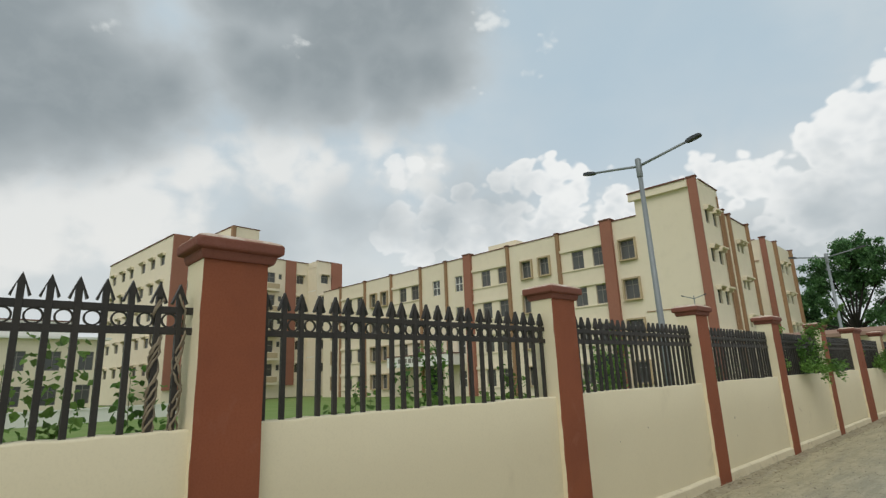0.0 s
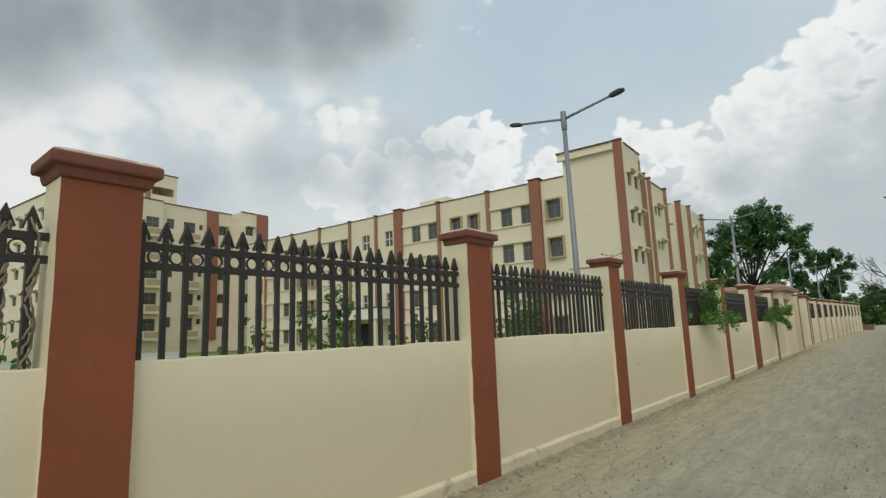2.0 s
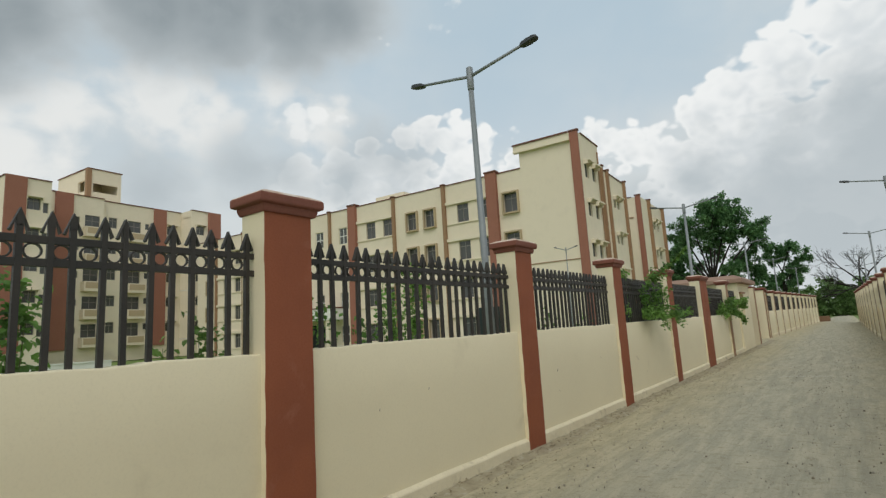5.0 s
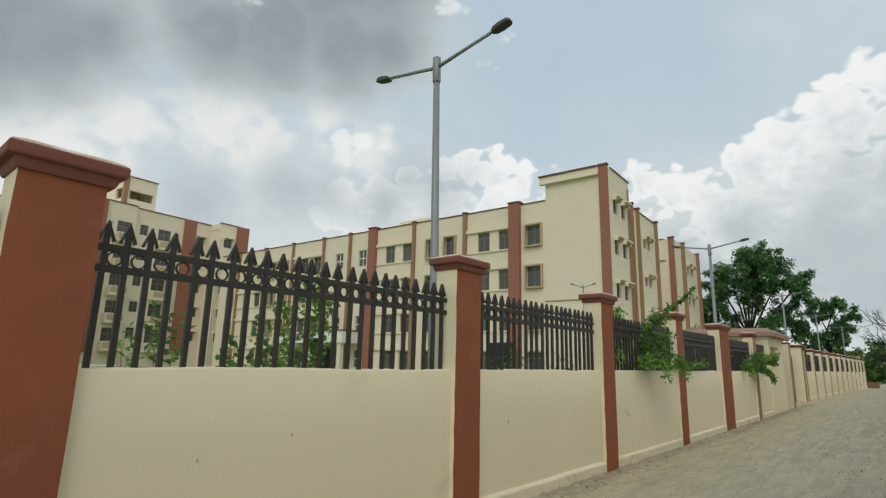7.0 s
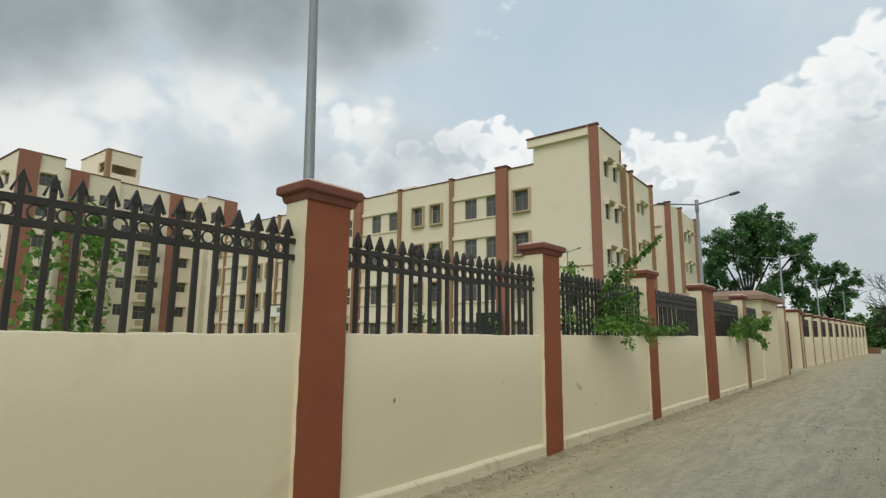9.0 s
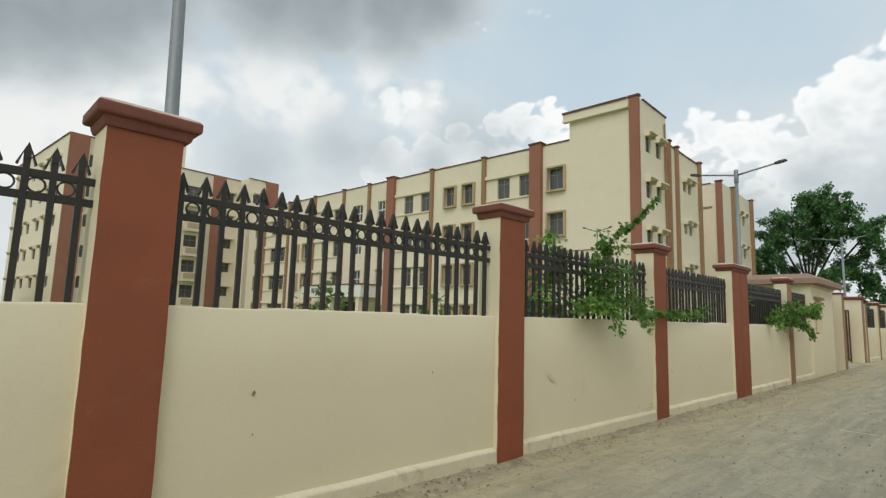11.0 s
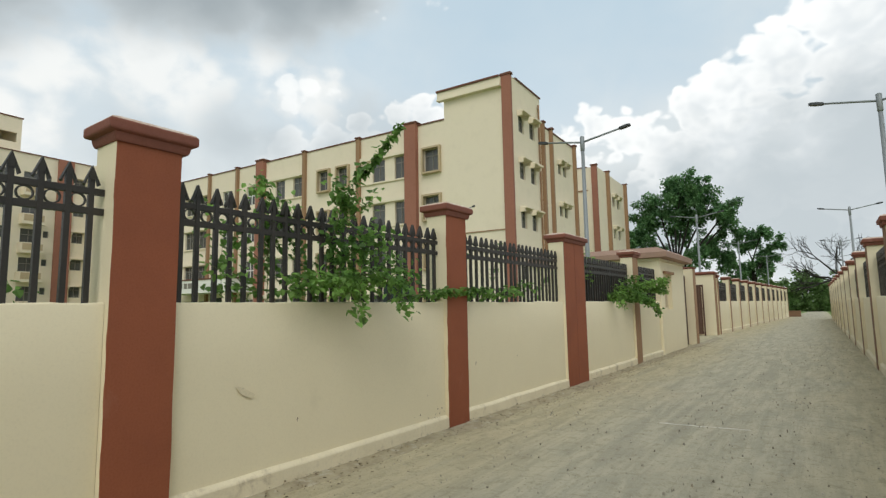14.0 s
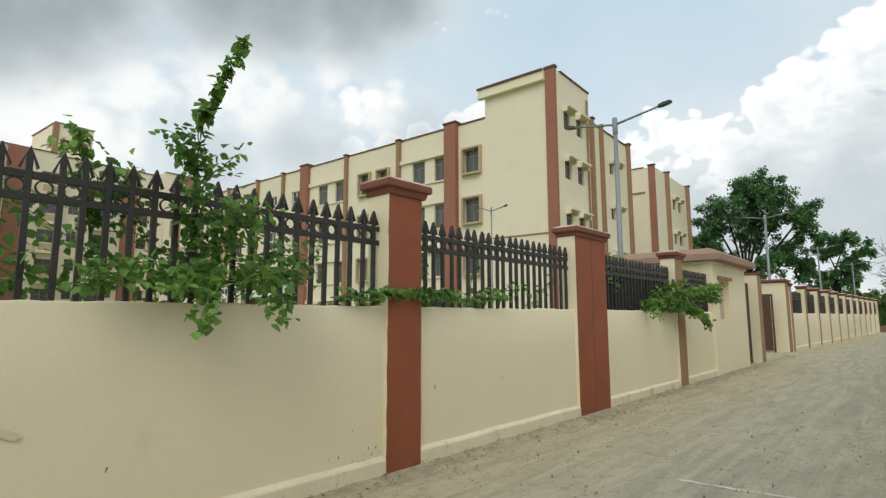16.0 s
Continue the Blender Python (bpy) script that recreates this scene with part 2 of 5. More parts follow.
LAMP_DARK = material("dark_lamp_casting", (0.05, 0.055, 0.06), (0.07, 0.075, 0.08), 0.5, 4, 40, 0.5, 0.03)
GLASS = glass_material()
FRAME = material("dark_window_frame", (0.24, 0.22, 0.19), (0.19, 0.175, 0.155), 0.6, 3, 20, 0.3, 0.0)
FRAME_WHITE = material("white_window_frame", (0.7, 0.7, 0.66), (0.62, 0.62, 0.58), 0.6, 3, 20, 0.3, 0.0)
GATE = material("brown_gate_paint", (0.10, 0.055, 0.038), (0.08, 0.045, 0.03), 0.6, 3, 40, 0.5, 0.05)
# Dark green of the notice board, also the painted shade of the doorway.
BOARD_AND_DOOR_SHADE = material("dark_board_and_doorway_shade", (0.02, 0.032, 0.03), (0.03, 0.04, 0.038), 0.5, 3, 30, 0.4, 0.0)
LEAF = leaf_material("vine_leaf", (0.10, 0.21, 0.045), (0.21, 0.37, 0.085), 0.45)
LEAF_PALE = leaf_material("young_leaf", (0.16, 0.27, 0.06), (0.11, 0.20, 0.05))
TREE_LEAF = leaf_material("tree_leaf", (0.095, 0.205, 0.085), (0.15, 0.29, 0.11), 0.5)
TREE_DARK = leaf_material("far_leaf", (0.12, 0.215, 0.065), (0.16, 0.26, 0.085), 0.35)
BARK = material("bark", (0.042, 0.038, 0.033), (0.032, 0.029, 0.026), 0.95, 4.0, 40, 0.6, 0.3)
STEM = material("green_stem", (0.16, 0.18, 0.08), (0.12, 0.13, 0.06), 0.8, 6, 40, 0.5, 0.0)
GRASS_GROUND = material("lawn_soil", (0.17, 0.26, 0.065), (0.23, 0.29, 0.10), 0.95, 0.5, 8, 0.8, 0.2, third=(0.30, 0.28, 0.17), third_at=(0.62, 0.82), third_scale=0.3)
BLADE = leaf_material("grass_blade", (0.12, 0.21, 0.045), (0.17, 0.25, 0.07), 0.4)
STONE = material("pebble", (0.42, 0.385, 0.31), (0.30, 0.27, 0.22), 0.95, 8, 60, 0.7, 0.0, jitter=0.4)
SOIL = material("soil_clod", (0.31, 0.265, 0.19), (0.21, 0.175, 0.125), 0.98, 8, 60, 0.7, 0.2, jitter=0.3)
CLOD = material("dark_stone", (0.24, 0.205, 0.15), (0.16, 0.14, 0.10), 0.95, 8, 60, 0.7, 0.0, jitter=0.45)
CHALK = material("lime_mark", (0.74, 0.71, 0.62), (0.60, 0.57, 0.48), 0.95, 8, 60, 0.9, 0.1)
MARK = material("scuff", (0.20, 0.16, 0.11), (0.28, 0.22, 0.15), 0.95, 20, 80, 0.8, 0.0)


def road_material():
    """Grey-brown compacted dust over concrete: long wheel streaks, pale dust, dark specks."""
    m = bpy.data.materials.new("dusty_road")
    m.use_nodes = True
    n = Nodes(m.node_tree)
    where = n.add("ShaderNodeNewGeometry").outputs["Position"]
    along = n.vmath("MULTIPLY", where, (1.0, 0.16, 1.0))
    streak = n.noise(along, 6.0, 6.0, 0.66, 0.3)
    thin = n.noise(n.vmath("MULTIPLY", where, (1.0, 0.03, 1.0)), 30.0, 3.0, 0.6)
    cloud = n.noise(where, 0.7, 4.0, 0.6, 0.3)
    mottle = n.noise(where, 7.0, 7.0, 0.72, 0.4)
    grain = n.noise(where, 70.0, 5.0, 0.75)
    grit = n.noise(where, 26.0, 6.0, 0.75)
    across = n.add("ShaderNodeSeparateXYZ")
    n.put(across.inputs[0], where)
    # worn grey middle between sandy margins, the border wandering
    edge = n.math("ADD", n.math("ABSOLUTE", n.math("SUBTRACT", across.outputs[0], 2.45)), n.math("MULTIPLY", n.math("SUBTRACT", cloud, 0.5), 1.6))
    sandy = n.ramp(edge, 0.5, 1.9)
    col = n.mix(n.ramp(streak, 0.34, 0.66), (0.395, 0.370, 0.285), (0.525, 0.485, 0.365))
    col = n.mix(sandy, col, n.mix(n.ramp(streak, 0.34, 0.66), (0.425, 0.375, 0.25), (0.555, 0.49, 0.33)))
    ruts = n.noise(n.vmath("MULTIPLY", where, (1.0, 0.05, 1.0)), 3.2, 3.0, 0.6, 0.2)
    col = n.mix(n.math("MULTIPLY", n.ramp(ruts, 0.52, 0.68), 0.45), col, (0.32, 0.30, 0.235))
    col = n.mix(n.math("MULTIPLY", n.ramp(thin, 0.48, 0.7), 0.30), col, (0.31, 0.285, 0.21))
    col = n.mix(n.math("MULTIPLY", n.ramp(cloud, 0.48, 0.7), 0.4), col, (0.52, 0.465, 0.335))
    col = n.mix(n.math("MULTIPLY", n.ramp(mottle, 0.50, 0.68), 0.6), col, (0.285, 0.255, 0.172))
    col = n.mix(n.math("MULTIPLY", n.ramp(grit, 0.55, 0.66), 0.75), col, (0.27, 0.24, 0.165))
    col = n.mix(n.math("MULTIPLY", n.ramp(grain, 0.52, 0.7), 0.6), col, (0.58, 0.53, 0.41))
    p = n.add("ShaderNodeBsdfPrincipled")
    n.put(p.inputs["Base Color"], col)
    p.inputs["Roughness"].default_value = 0.95
    p.inputs["Specular IOR Level"].default_value = 0.15
    b = n.add("ShaderNodeBump")
    b.inputs["Strength"].default_value, b.inputs["Distance"].default_value = 0.6, 0.03
    n.put(b.inputs["Height"], n.math("ADD", n.math("ADD", streak, n.math("MULTIPLY", grain, 0.5)), grit))
    n.put(p.inputs["Normal"], b.outputs[0])
    out = n.add("ShaderNodeOutputMaterial")
    n.put(out.inputs[0], p.outputs[0])
    return m


ROAD = road_material()

# ---- mesh helpers ----


def mesh_of(bm, name, mat, smooth=False):
    me = bpy.data.meshes.new(name)
    bm.normal_update()
    bm.to_mesh(me)
    bm.free()
    me.materials.append(mat)
    if smooth:
        me.polygons.foreach_set("use_smooth", [True] * len(me.polygons))
    return me


def part(name, bm, mat, parent=None, label="", smooth=False):
    """One mesh object under a thing or a part. bm may be a finished mesh that alike parts share."""
    ob = new(name, bm if isinstance(bm, bpy.types.Mesh) else mesh_of(bm, name, mat, smooth))
    ob.parent = parent
    return tagged(ob, label)


def thing(name, m, label, category, group="", kind=""):
    ob = new(name)
    ob.matrix_world = m
    ob.empty_display_size = 0.2
    return tagged(ob, label, category, group, kind)


def box(bm, x0, x1, y0, y1, z0, z1, bevel=0.0, matrix=None):
    vs = [bm.verts.new((x, y, z)) for x in (x0, x1) for y in (y0, y1) for z in (z0, z1)]
    fs = [bm.faces.new([vs[i] for i in f]) for f in ((0, 1, 3, 2), (4, 6, 7, 5), (0, 4, 5, 1), (2, 3, 7, 6), (0, 2, 6, 4), (1, 5, 7, 3))]
    if matrix is not None:
        bmesh.ops.transform(bm, matrix=matrix, verts=vs)
    if bevel:
        edges = list({e for f in fs for e in f.edges})
        bmesh.ops.bevel(bm, geom=edges, offset=bevel, segments=2, profile=0.6, affect="EDGES")
    return bm


def boxes(*items, bevel=0.0):
    bm = bmesh.new()
    for it in items:
        box(bm, *it, bevel=bevel)
    return bm


def rings(bm, sections):
    """A skin over closed loops of equal count, capped at both ends."""
    loops = [[bm.verts.new(p) for p in s] for s in sections]
    for a, b in zip(loops, loops[1:]):
        k = len(a)
        for i in range(k):
            bm.faces.new((a[i], a[(i + 1) % k], b[(i + 1) % k], b[i]))
    bm.faces.new(loops[0][::-1])
    bm.faces.new(loops[-1])
    return bm


def tube(bm, pts, radii, sides=6):
    pts = [Vector(p) for p in pts]
    loops = []
    for i, p in enumerate(pts):
        d = (pts[min(i + 1, len(pts) - 1)] - pts[max(i - 1, 0)]).normalized()
        a = d.cross(Vector((0.31, 0.77, 0.55))).normalized()
        b = d.cross(a)
        loops.append([p + (a * math.cos(q) + b * math.sin(q)) * radii[i] for q in (2 * math.pi * k / sides for k in range(sides))])
    return rings(bm, loops)


def square(c, half_x, half_y, z):
    return [(c[0] - half_x, c[1] - half_y, z), (c[0] + half_x, c[1] - half_y, z), (c[0] + half_x, c[1] + half_y, z), (c[0] - half_x, c[1] + half_y, z)]

# ---- ground and road ----


def build_ground():
    bm = bmesh.new()
    xs = [-1500, -300, -120, -60, -36, -20, -10, -5, -2, -0.4, 0, 4.6, 10, 40, 200, 1500]
    ys = [-1500, -300, -100, -40, -15, -8, 0, 8, 16, 24, 34, 50, 70, 100, 200, 500, 1500]
    grid = [[bm.verts.new((x, y, -0.012)) for y in ys] for x in xs]
    for i in range(len(xs) - 1):
        for j in range(len(ys) - 1):
            bm.faces.new((grid[i][j], grid[i + 1][j], grid[i + 1][j + 1], grid[i][j + 1]))
    tagged(part("ground", bm, GRASS_GROUND), "flat green and brown lawn soil stretching to the horizon", "ground", kind="structure")


def road_left(y):
    return -0.05 if y < 34 else -0.05 + (y - 34) * 0.034


def road_right(y):
    return 4.52 - max(0.0, y - 14) * 0.012


def build_road():
    bm = bmesh.new()
    ys = [-14 + 0.22 * i for i in range(0, 200)] + [30 + 1.0 * i for i in range(0, 66)] + [100, 130, 170]
    nx = 26
    rows = []
    for y in ys:
        l, r = road_left(y) - 0.25, road_right(y) + 0.2
        row = []
        for i in range(nx + 1):
            x = l + (r - l) * i / nx
            h = 0.012 * noise.noise((x * 1.1, y * 0.12, 0.3)) + 0.006 * noise.noise((x * 4, y * 0.7, 4.0))
            row.append(bm.verts.new((x, y, h)))
        rows.append(row)
    for a, b in zip(rows, rows[1:]):
        for i in range(nx):
            bm.faces.new((a[i], a[i + 1], b[i + 1], b[i]))
    tagged(part("road", bm, ROAD, smooth=True), "dusty grey unpaved lane with faint wheel streaks and grit", "road", kind="structure")


build_ground()
build_road()

# ---- boundary wall beside the lane ----
WALL_TOP, PLINTH = 1.478, 0.158


def wall_panel(name, y0, y1, face=-0.055, thick=0.19, flip=1.0, base=0.0, label="cream plastered boundary wall with a slightly uneven top edge"):
    """A stretch of plastered wall between two pillars, with a rounded plinth at its foot."""
    root = thing(name, Matrix.Identity(4), label, "wall", kind="structure")
    bm = bmesh.new()
    n = max(2, int((y1 - y0) / 0.055))
    cols = []
    for i in range(n + 1):
        y = y0 + (y1 - y0) * i / n
        top = WALL_TOP + 0.009 * noise.noise((y * 1.9, 0.5, base)) + 0.007 * noise.noise((y * 8, 1.5, base)) + 0.004 * noise.noise((y * 21, 2.5, base))
        rows = []
        for j, z in enumerate((-0.05, 0.5, 1.0, top - 0.014, top - 0.004, top)):
            inset = (0, 0, 0, 0, 0.005, 0.016)[j]
            rows.append(bm.verts.new((base + flip * (face + 0.004 * noise.noise((y * 0.9, z * 1.3, base)) - inset), y, z)))
        back = [bm.verts.new((base + flip * (face - thick + (0.016 if z > 1.4 else 0)), y, z)) for z in (top, -0.05)]
        cols.append(rows + back)
    for a, b in zip(cols, cols[1:]):
        for j in range(len(a) - 1):
            bm.faces.new((a[j], a[j + 1], b[j + 1], b[j]))
    part("plaster", bm, CREAM, root, smooth=True)
    bm = bmesh.new()
    loops = []
    for i in range(n + 1):
        y = y0 + (y1 - y0) * i / n
        h = PLINTH + 0.008 * noise.noise((y * 1.7, 7.0, base))
        loops.append([(base + flip * (face + o), y, z) for o, z in ((-0.03, -0.05), (0.053, -0.05), (0.050, h - 0.022), (0.042, h - 0.010), (0.004, h + 0.012), (-0.03, h + 0.014))])
    rings(bm, loops)
    part("plinth", bm, CREAM_PALE, root, "dust-stained plinth with a sloping top")
    return root


def pillar_meshes(w=0.43, depth=0.29, joint=False):
    h, e = w / 2, depth / 2
    shaft = boxes((-depth, -0.004, -h, h, -0.05, 2.545), bevel=0.006)
    face = bmesh.new()
    for lo, hi in (((-h, -0.007), (0.007, h)) if joint else ((-h, h),)):
        loops = []
        for z in [-0.05 + 0.1 * i for i in range(26)] + [2.545]:
            a, b = 0.004 * noise.noise((z * 3, lo, 1)), 0.004 * noise.noise((z * 3, hi, 9))
            loops.append([(-0.010, lo + 0.001 + a, z), (0.0, lo + 0.003 + a, z), (0.0, hi - 0.002 + b, z), (-0.010, hi + 0.002 + b, z)])
        rings(face, loops)
    cap = bmesh.new()
    c = (-e, 0.012)
    rings(cap, [square(c, e + o * 0.8, h + o * 1.08, z) for o, z in ((-0.01, 2.520), (0.020, 2.520), (0.026, 2.530), (0.034, 2.556), (0.036, 2.576), (0.064, 2.584), (0.071, 2.592), (0.073, 2.602), (0.073, 2.644), (0.068, 2.654), (0.056, 2.660))])
    # Top slope as its own part, coloured paler to look lit by the sky.
    top = bmesh.new()
    rings(top, [square(c, e + o * 0.8, h + o * 1.08, z) for o, z in ((0.066, 2.652), (0.060, 2.664), (0.0, 2.688), (-0.085, 2.698))])
    if joint:
        box(shaft, -0.03, -0.0035, -0.03, 0.03, -0.05, 2.5)
    return mesh_of(shaft, "shaft", COPING if joint else CREAM), mesh_of(face, "painted_face", RED), mesh_of(cap, "cap", CAP_RED), mesh_of(top, "cap_top", SKYLIT_TOP)


PILLAR_MESH = pillar_meshes()
TWIN_MESH = pillar_meshes(0.93, 0.29, joint=True)


def repaint(mesh, mat):
    me = mesh.copy()
    me.materials[0] = mat
    return me


BROWN_MESH = [PILLAR_MESH[0], repaint(PILLAR_MESH[1], TAN), *PILLAR_MESH[2:]]
LANE_MESH = [PILLAR_MESH[0], repaint(PILLAR_MESH[1], DULL_BROWN), *PILLAR_MESH[2:]]


def pillar(y, x=0.0, flip=False, group="wall pillars", mesh=PILLAR_MESH, label="square pillar with terracotta face, cream sides and moulded cap"):
    root = thing("wall_pillar", pose(x, y, 0, 0, 0, 180 if flip else 0), label, "pillar", group)
    for name, me, lab in zip(("shaft", "painted_face", "cap", "cap_top"), mesh, ("cream plastered shaft", "terracotta painted face", "terracotta stepped cap", "pale mottled sloping top with skylight in its colour")):
        part(name, me, None, root, lab)
    return root


FIRST = [(-9.37, -8.94), (-5.67, -5.24), (-1.975, -1.545), (1.715, 2.145), (5.47, 5.90), (9.07, 9.525), (12.765, 13.185), (16.33, 17.26), (20.42, 20.84)]
for a, b in FIRST:
    if b - a > 0.6:
        twin = pillar((a + b) / 2, label="broad double pillar with a joint down its terracotta face", mesh=TWIN_MESH)
        part("cream_side", boxes((-0.29, -0.012, -0.469, -0.464, -0.05, 2.52)), CREAM, twin, "cream painted side")
    else:
        pillar((a + b) / 2, mesh=BROWN_MESH if a > 20 else PILLAR_MESH, label="square pillar with brown face, cream sides and moulded cap" if a > 20 else "square pillar with terracotta face, cream sides and moulded cap")
for (_, a), (b, _) in zip(FIRST, FIRST[1:]):
    wall_panel("boundary_wall", a - 0.01, b + 0.01)
wall_panel("boundary_wall", 20.83, 22.95)

# ---- iron fence panels on the wall ----
BAR_TOP = 2.27


def fence_panel_meshes():
    r = 0.0168
    bar = boxes((-r, r, -r, r, WALL_TOP - 0.02, BAR_TOP), bevel=0.003)
    head = bmesh.new()
    # folded arrow head: two sloping cheeks and a ridge
    w, t = 0.049, 0.0168
    prof = [(0, 2.362), (w, 2.238), (w - 0.012, 2.230), (0.0175, 2.308), (0.0165, 2.26), (-0.0165, 2.26), (-0.0175, 2.308), (-w + 0.012, 2.230), (-w, 2.238)]
    a = [head.verts.new((-t, y, z)) for y, z in prof]
    b = [head.verts.new((t, y, z)) for y, z in prof]
    head.faces.new(a[::-1])
    head.faces.new(b)
    for i in range(len(prof)):
        j = (i + 1) % len(prof)
        head.faces.new((a[i], a[j], b[j], b[i]))
    ring = bmesh.new()
    loops = []
    k = 16
    for i in range(k):
        q = 2 * math.pi * i / k
        c, s = math.cos(q), math.sin(q)
        loops.append([ring.verts.new((x, c * rr, 2.128 + s * rr)) for rr, x in ((0.047, -0.009), (0.047, 0.009), (0.037, 0.009), (0.037, -0.009))])
    for i in range(k):
        p, q = loops[i], loops[(i + 1) % k]
        for j in range(4):
            ring.faces.new((p[j], q[j], q[(j + 1) % 4], p[(j + 1) % 4]))
    return mesh_of(bar, "bar", IRON), mesh_of(head, "arrow_head", IRON), mesh_of(ring, "ring", IRON)


BAR, HEAD, RING = fence_panel_meshes()
RAIL_CACHE = {}


def fence_panel(y0, y1, x=-0.145, label="black iron fence panel with arrow heads and a row of rings"):
    """Upright bars with arrow heads, two rails and a row of rings between them."""
    span = y1 - y0
    root = thing("fence_panel", pose(x, y0, 0), label, "fence", "fence panels")
    count = max(3, round(span / 0.1375))
    step = span / count
    for i in range(count):
        y = step * (i + 0.5)
        bar = part("bar", BAR, None, root)
        bar.location = (0, y, 0)
        bar.rotation_euler = (radians(random.uniform(-0.4, 0.4)), 0, radians(random.uniform(-3, 3)))
        part("arrow_head", HEAD, None, bar)
        if i < count - 1:
            part("ring", RING, None, root).location = (0, y + step / 2, 0)
    for z0, z1 in ((2.170, 2.215), (2.042, 2.087)):
        key = (round(span, 2), z0)
        if key not in RAIL_CACHE:
            RAIL_CACHE[key] = mesh_of(boxes((-0.014, 0.014, -0.01, span + 0.01, z0, z1), bevel=0.003), "rail", IRON)
        part("rail", RAIL_CACHE[key], None, root)
    return root


for (_, a), (b, _) in zip(FIRST, FIRST[1:]):
    fence_panel(a, b)
fence_panel(20.84, 22.95)

def dark_backing(y0, y1):
    """A dark green sheet behind the bars, slightly slack."""
    root = thing("dark_backing", pose(-0.2, y0, 0), "dark green sheet behind the iron fence", "shade net", "shade nets")
    bm = bmesh.new()
    n = int((y1 - y0) / 0.12)
    rows = []
    for i in range(n + 1):
        y = (y1 - y0) * i / n
        rows.append([(0.012 * noise.noise((y * 2, z * 2, 5.0)) + o, y, z) for o, z in ((0.0, 1.47), (0.0, 1.75), (0.0, 2.15 + 0.02 * noise.noise((y * 1.5, 3.0, 1.0))), (-0.006, 2.15), (-0.006, 1.75), (-0.006, 1.47))])
    rings(bm, rows)
    part("backing_sheet", bm, BACKING, root)


BACKING = material("dark_green_backing", (0.020, 0.034, 0.036), (0.030, 0.046, 0.044), 0.9, 3.0, 90, 0.5, 0.1)
dark_backing(17.3, 20.40)
dark_backing(20.88, 22.9)

# ---- guard room, gate and the wall beyond it ----


def hole_wall(bm, x0, x1, z0, z1, holes, thick, y=0.0):
    """A wall in the plane y, facing -y, pierced by holes (x0, x1, z0, z1)."""
    xs = sorted({x0, x1, *(v for h in holes for v in h[:2])})
    zs = sorted({z0, z1, *(v for h in holes for v in h[2:])})
    solid = {}
    for i in range(len(xs) - 1):
        for j in range(len(zs) - 1):
            cx, cz = (xs[i] + xs[i + 1]) / 2, (zs[j] + zs[j + 1]) / 2
            solid[i, j] = not any(h[0] < cx < h[1] and h[2] < cz < h[3] for h in holes)
    verts = {}

    def v(i, j, k):
        if (i, j, k) not in verts:
            verts[i, j, k] = bm.verts.new((xs[i], y + k * thick, zs[j]))
        return verts[i, j, k]

    for (i, j), full in solid.items():
        if not full:
            continue
        bm.faces.new((v(i, j, 0), v(i + 1, j, 0), v(i + 1, j + 1, 0), v(i, j + 1, 0)))
        bm.faces.new((v(i, j, 1), v(i, j + 1, 1), v(i + 1, j + 1, 1), v(i + 1, j, 1)))
        for di, dj, p, q in ((-1, 0, (i, j), (i, j + 1)), (1, 0, (i + 1, j + 1), (i + 1, j)), (0, -1, (i + 1, j), (i, j)), (0, 1, (i, j + 1), (i + 1, j + 1))):
            if not solid.get((i + di, j + dj), False):
                bm.faces.new((v(*p, 0), v(*q, 0), v(*q, 1), v(*p, 1)))
    return bm


def guard_room():
    root = thing("guard_room", Matrix.Identity(4), "small cream guard room with a brown overhanging roof beside the gate", "guard room")
    # front wall faces the lane
    front = part("wall", hole_wall(bmesh.new(), 0, 3.1, -0.05, 2.62, [(0.5, 1.4, 1.25, 2.25)], 0.2), CREAM, root)
    front.matrix_basis = pose(-0.02, 22.95, 0, 0, 0, 90)
    part("wall", boxes((-3.6, -0.22, 22.95, 23.15, -0.05, 2.62)), CREAM, root)
    part("wall", boxes((-3.6, -0.22, 25.85, 26.05, -0.05, 2.62)), CREAM, root)
    part("wall", boxes((-3.8, -3.6, 22.95, 26.05, -0.05, 2.62)), CREAM, root)
    part("corner_pier", boxes((-0.22, 0.015, 22.90, 23.12, -0.05, 2.62), bevel=0.01), CREAM, root)
    slab = bmesh.new()
    c = (-1.85, 24.45)
    rings(slab, [square(c, a, b, z) for a, b, z in ((2.06, 1.70, 2.66), (2.10, 1.74, 2.68), (2.10, 1.74, 2.82), (1.8, 1.45, 2.98))])
    part("roof", slab, COPING_ROOF, root, "brown painted roof slab")
    part("eave_band", boxes((-3.84, 0.03, 22.86, 26.1, 2.60, 2.67)), CREAM_PALE, root)
    win = part("window", hole_wall(bmesh.new(), 0.5, 1.4, 1.25, 2.25, [(0.55, 1.35, 1.30, 2.20)], 0.03, 0.12), CREAM_PALE, root)
    win.matrix_basis = pose(-0.02, 22.95, 0, 0, 0, 90)
    part("pane", boxes((0.55, 1.35, 0.132, 0.138, 1.30, 2.20)), TAN_PALE_BOARD, win, "blanked pale pane")
    lintel = part("chajja", boxes((0.42, 1.48, -0.08, 0.0, 2.25, 2.33), bevel=0.006), TAN, root)
    lintel.matrix_basis = pose(-0.02, 22.95, 0, 0, 0, 90)


TAN_PALE_BOARD = material("tan_board", (0.52, 0.43, 0.29), (0.44, 0.36, 0.24), 0.85, 1.5, 20, 0.5, 0.05)
COPING_ROOF = material("brown_roof_paint", (0.34, 0.225, 0.17), (0.28, 0.18, 0.14), 0.9, 1.0, 30, 0.5, 0.1)
guard_room()


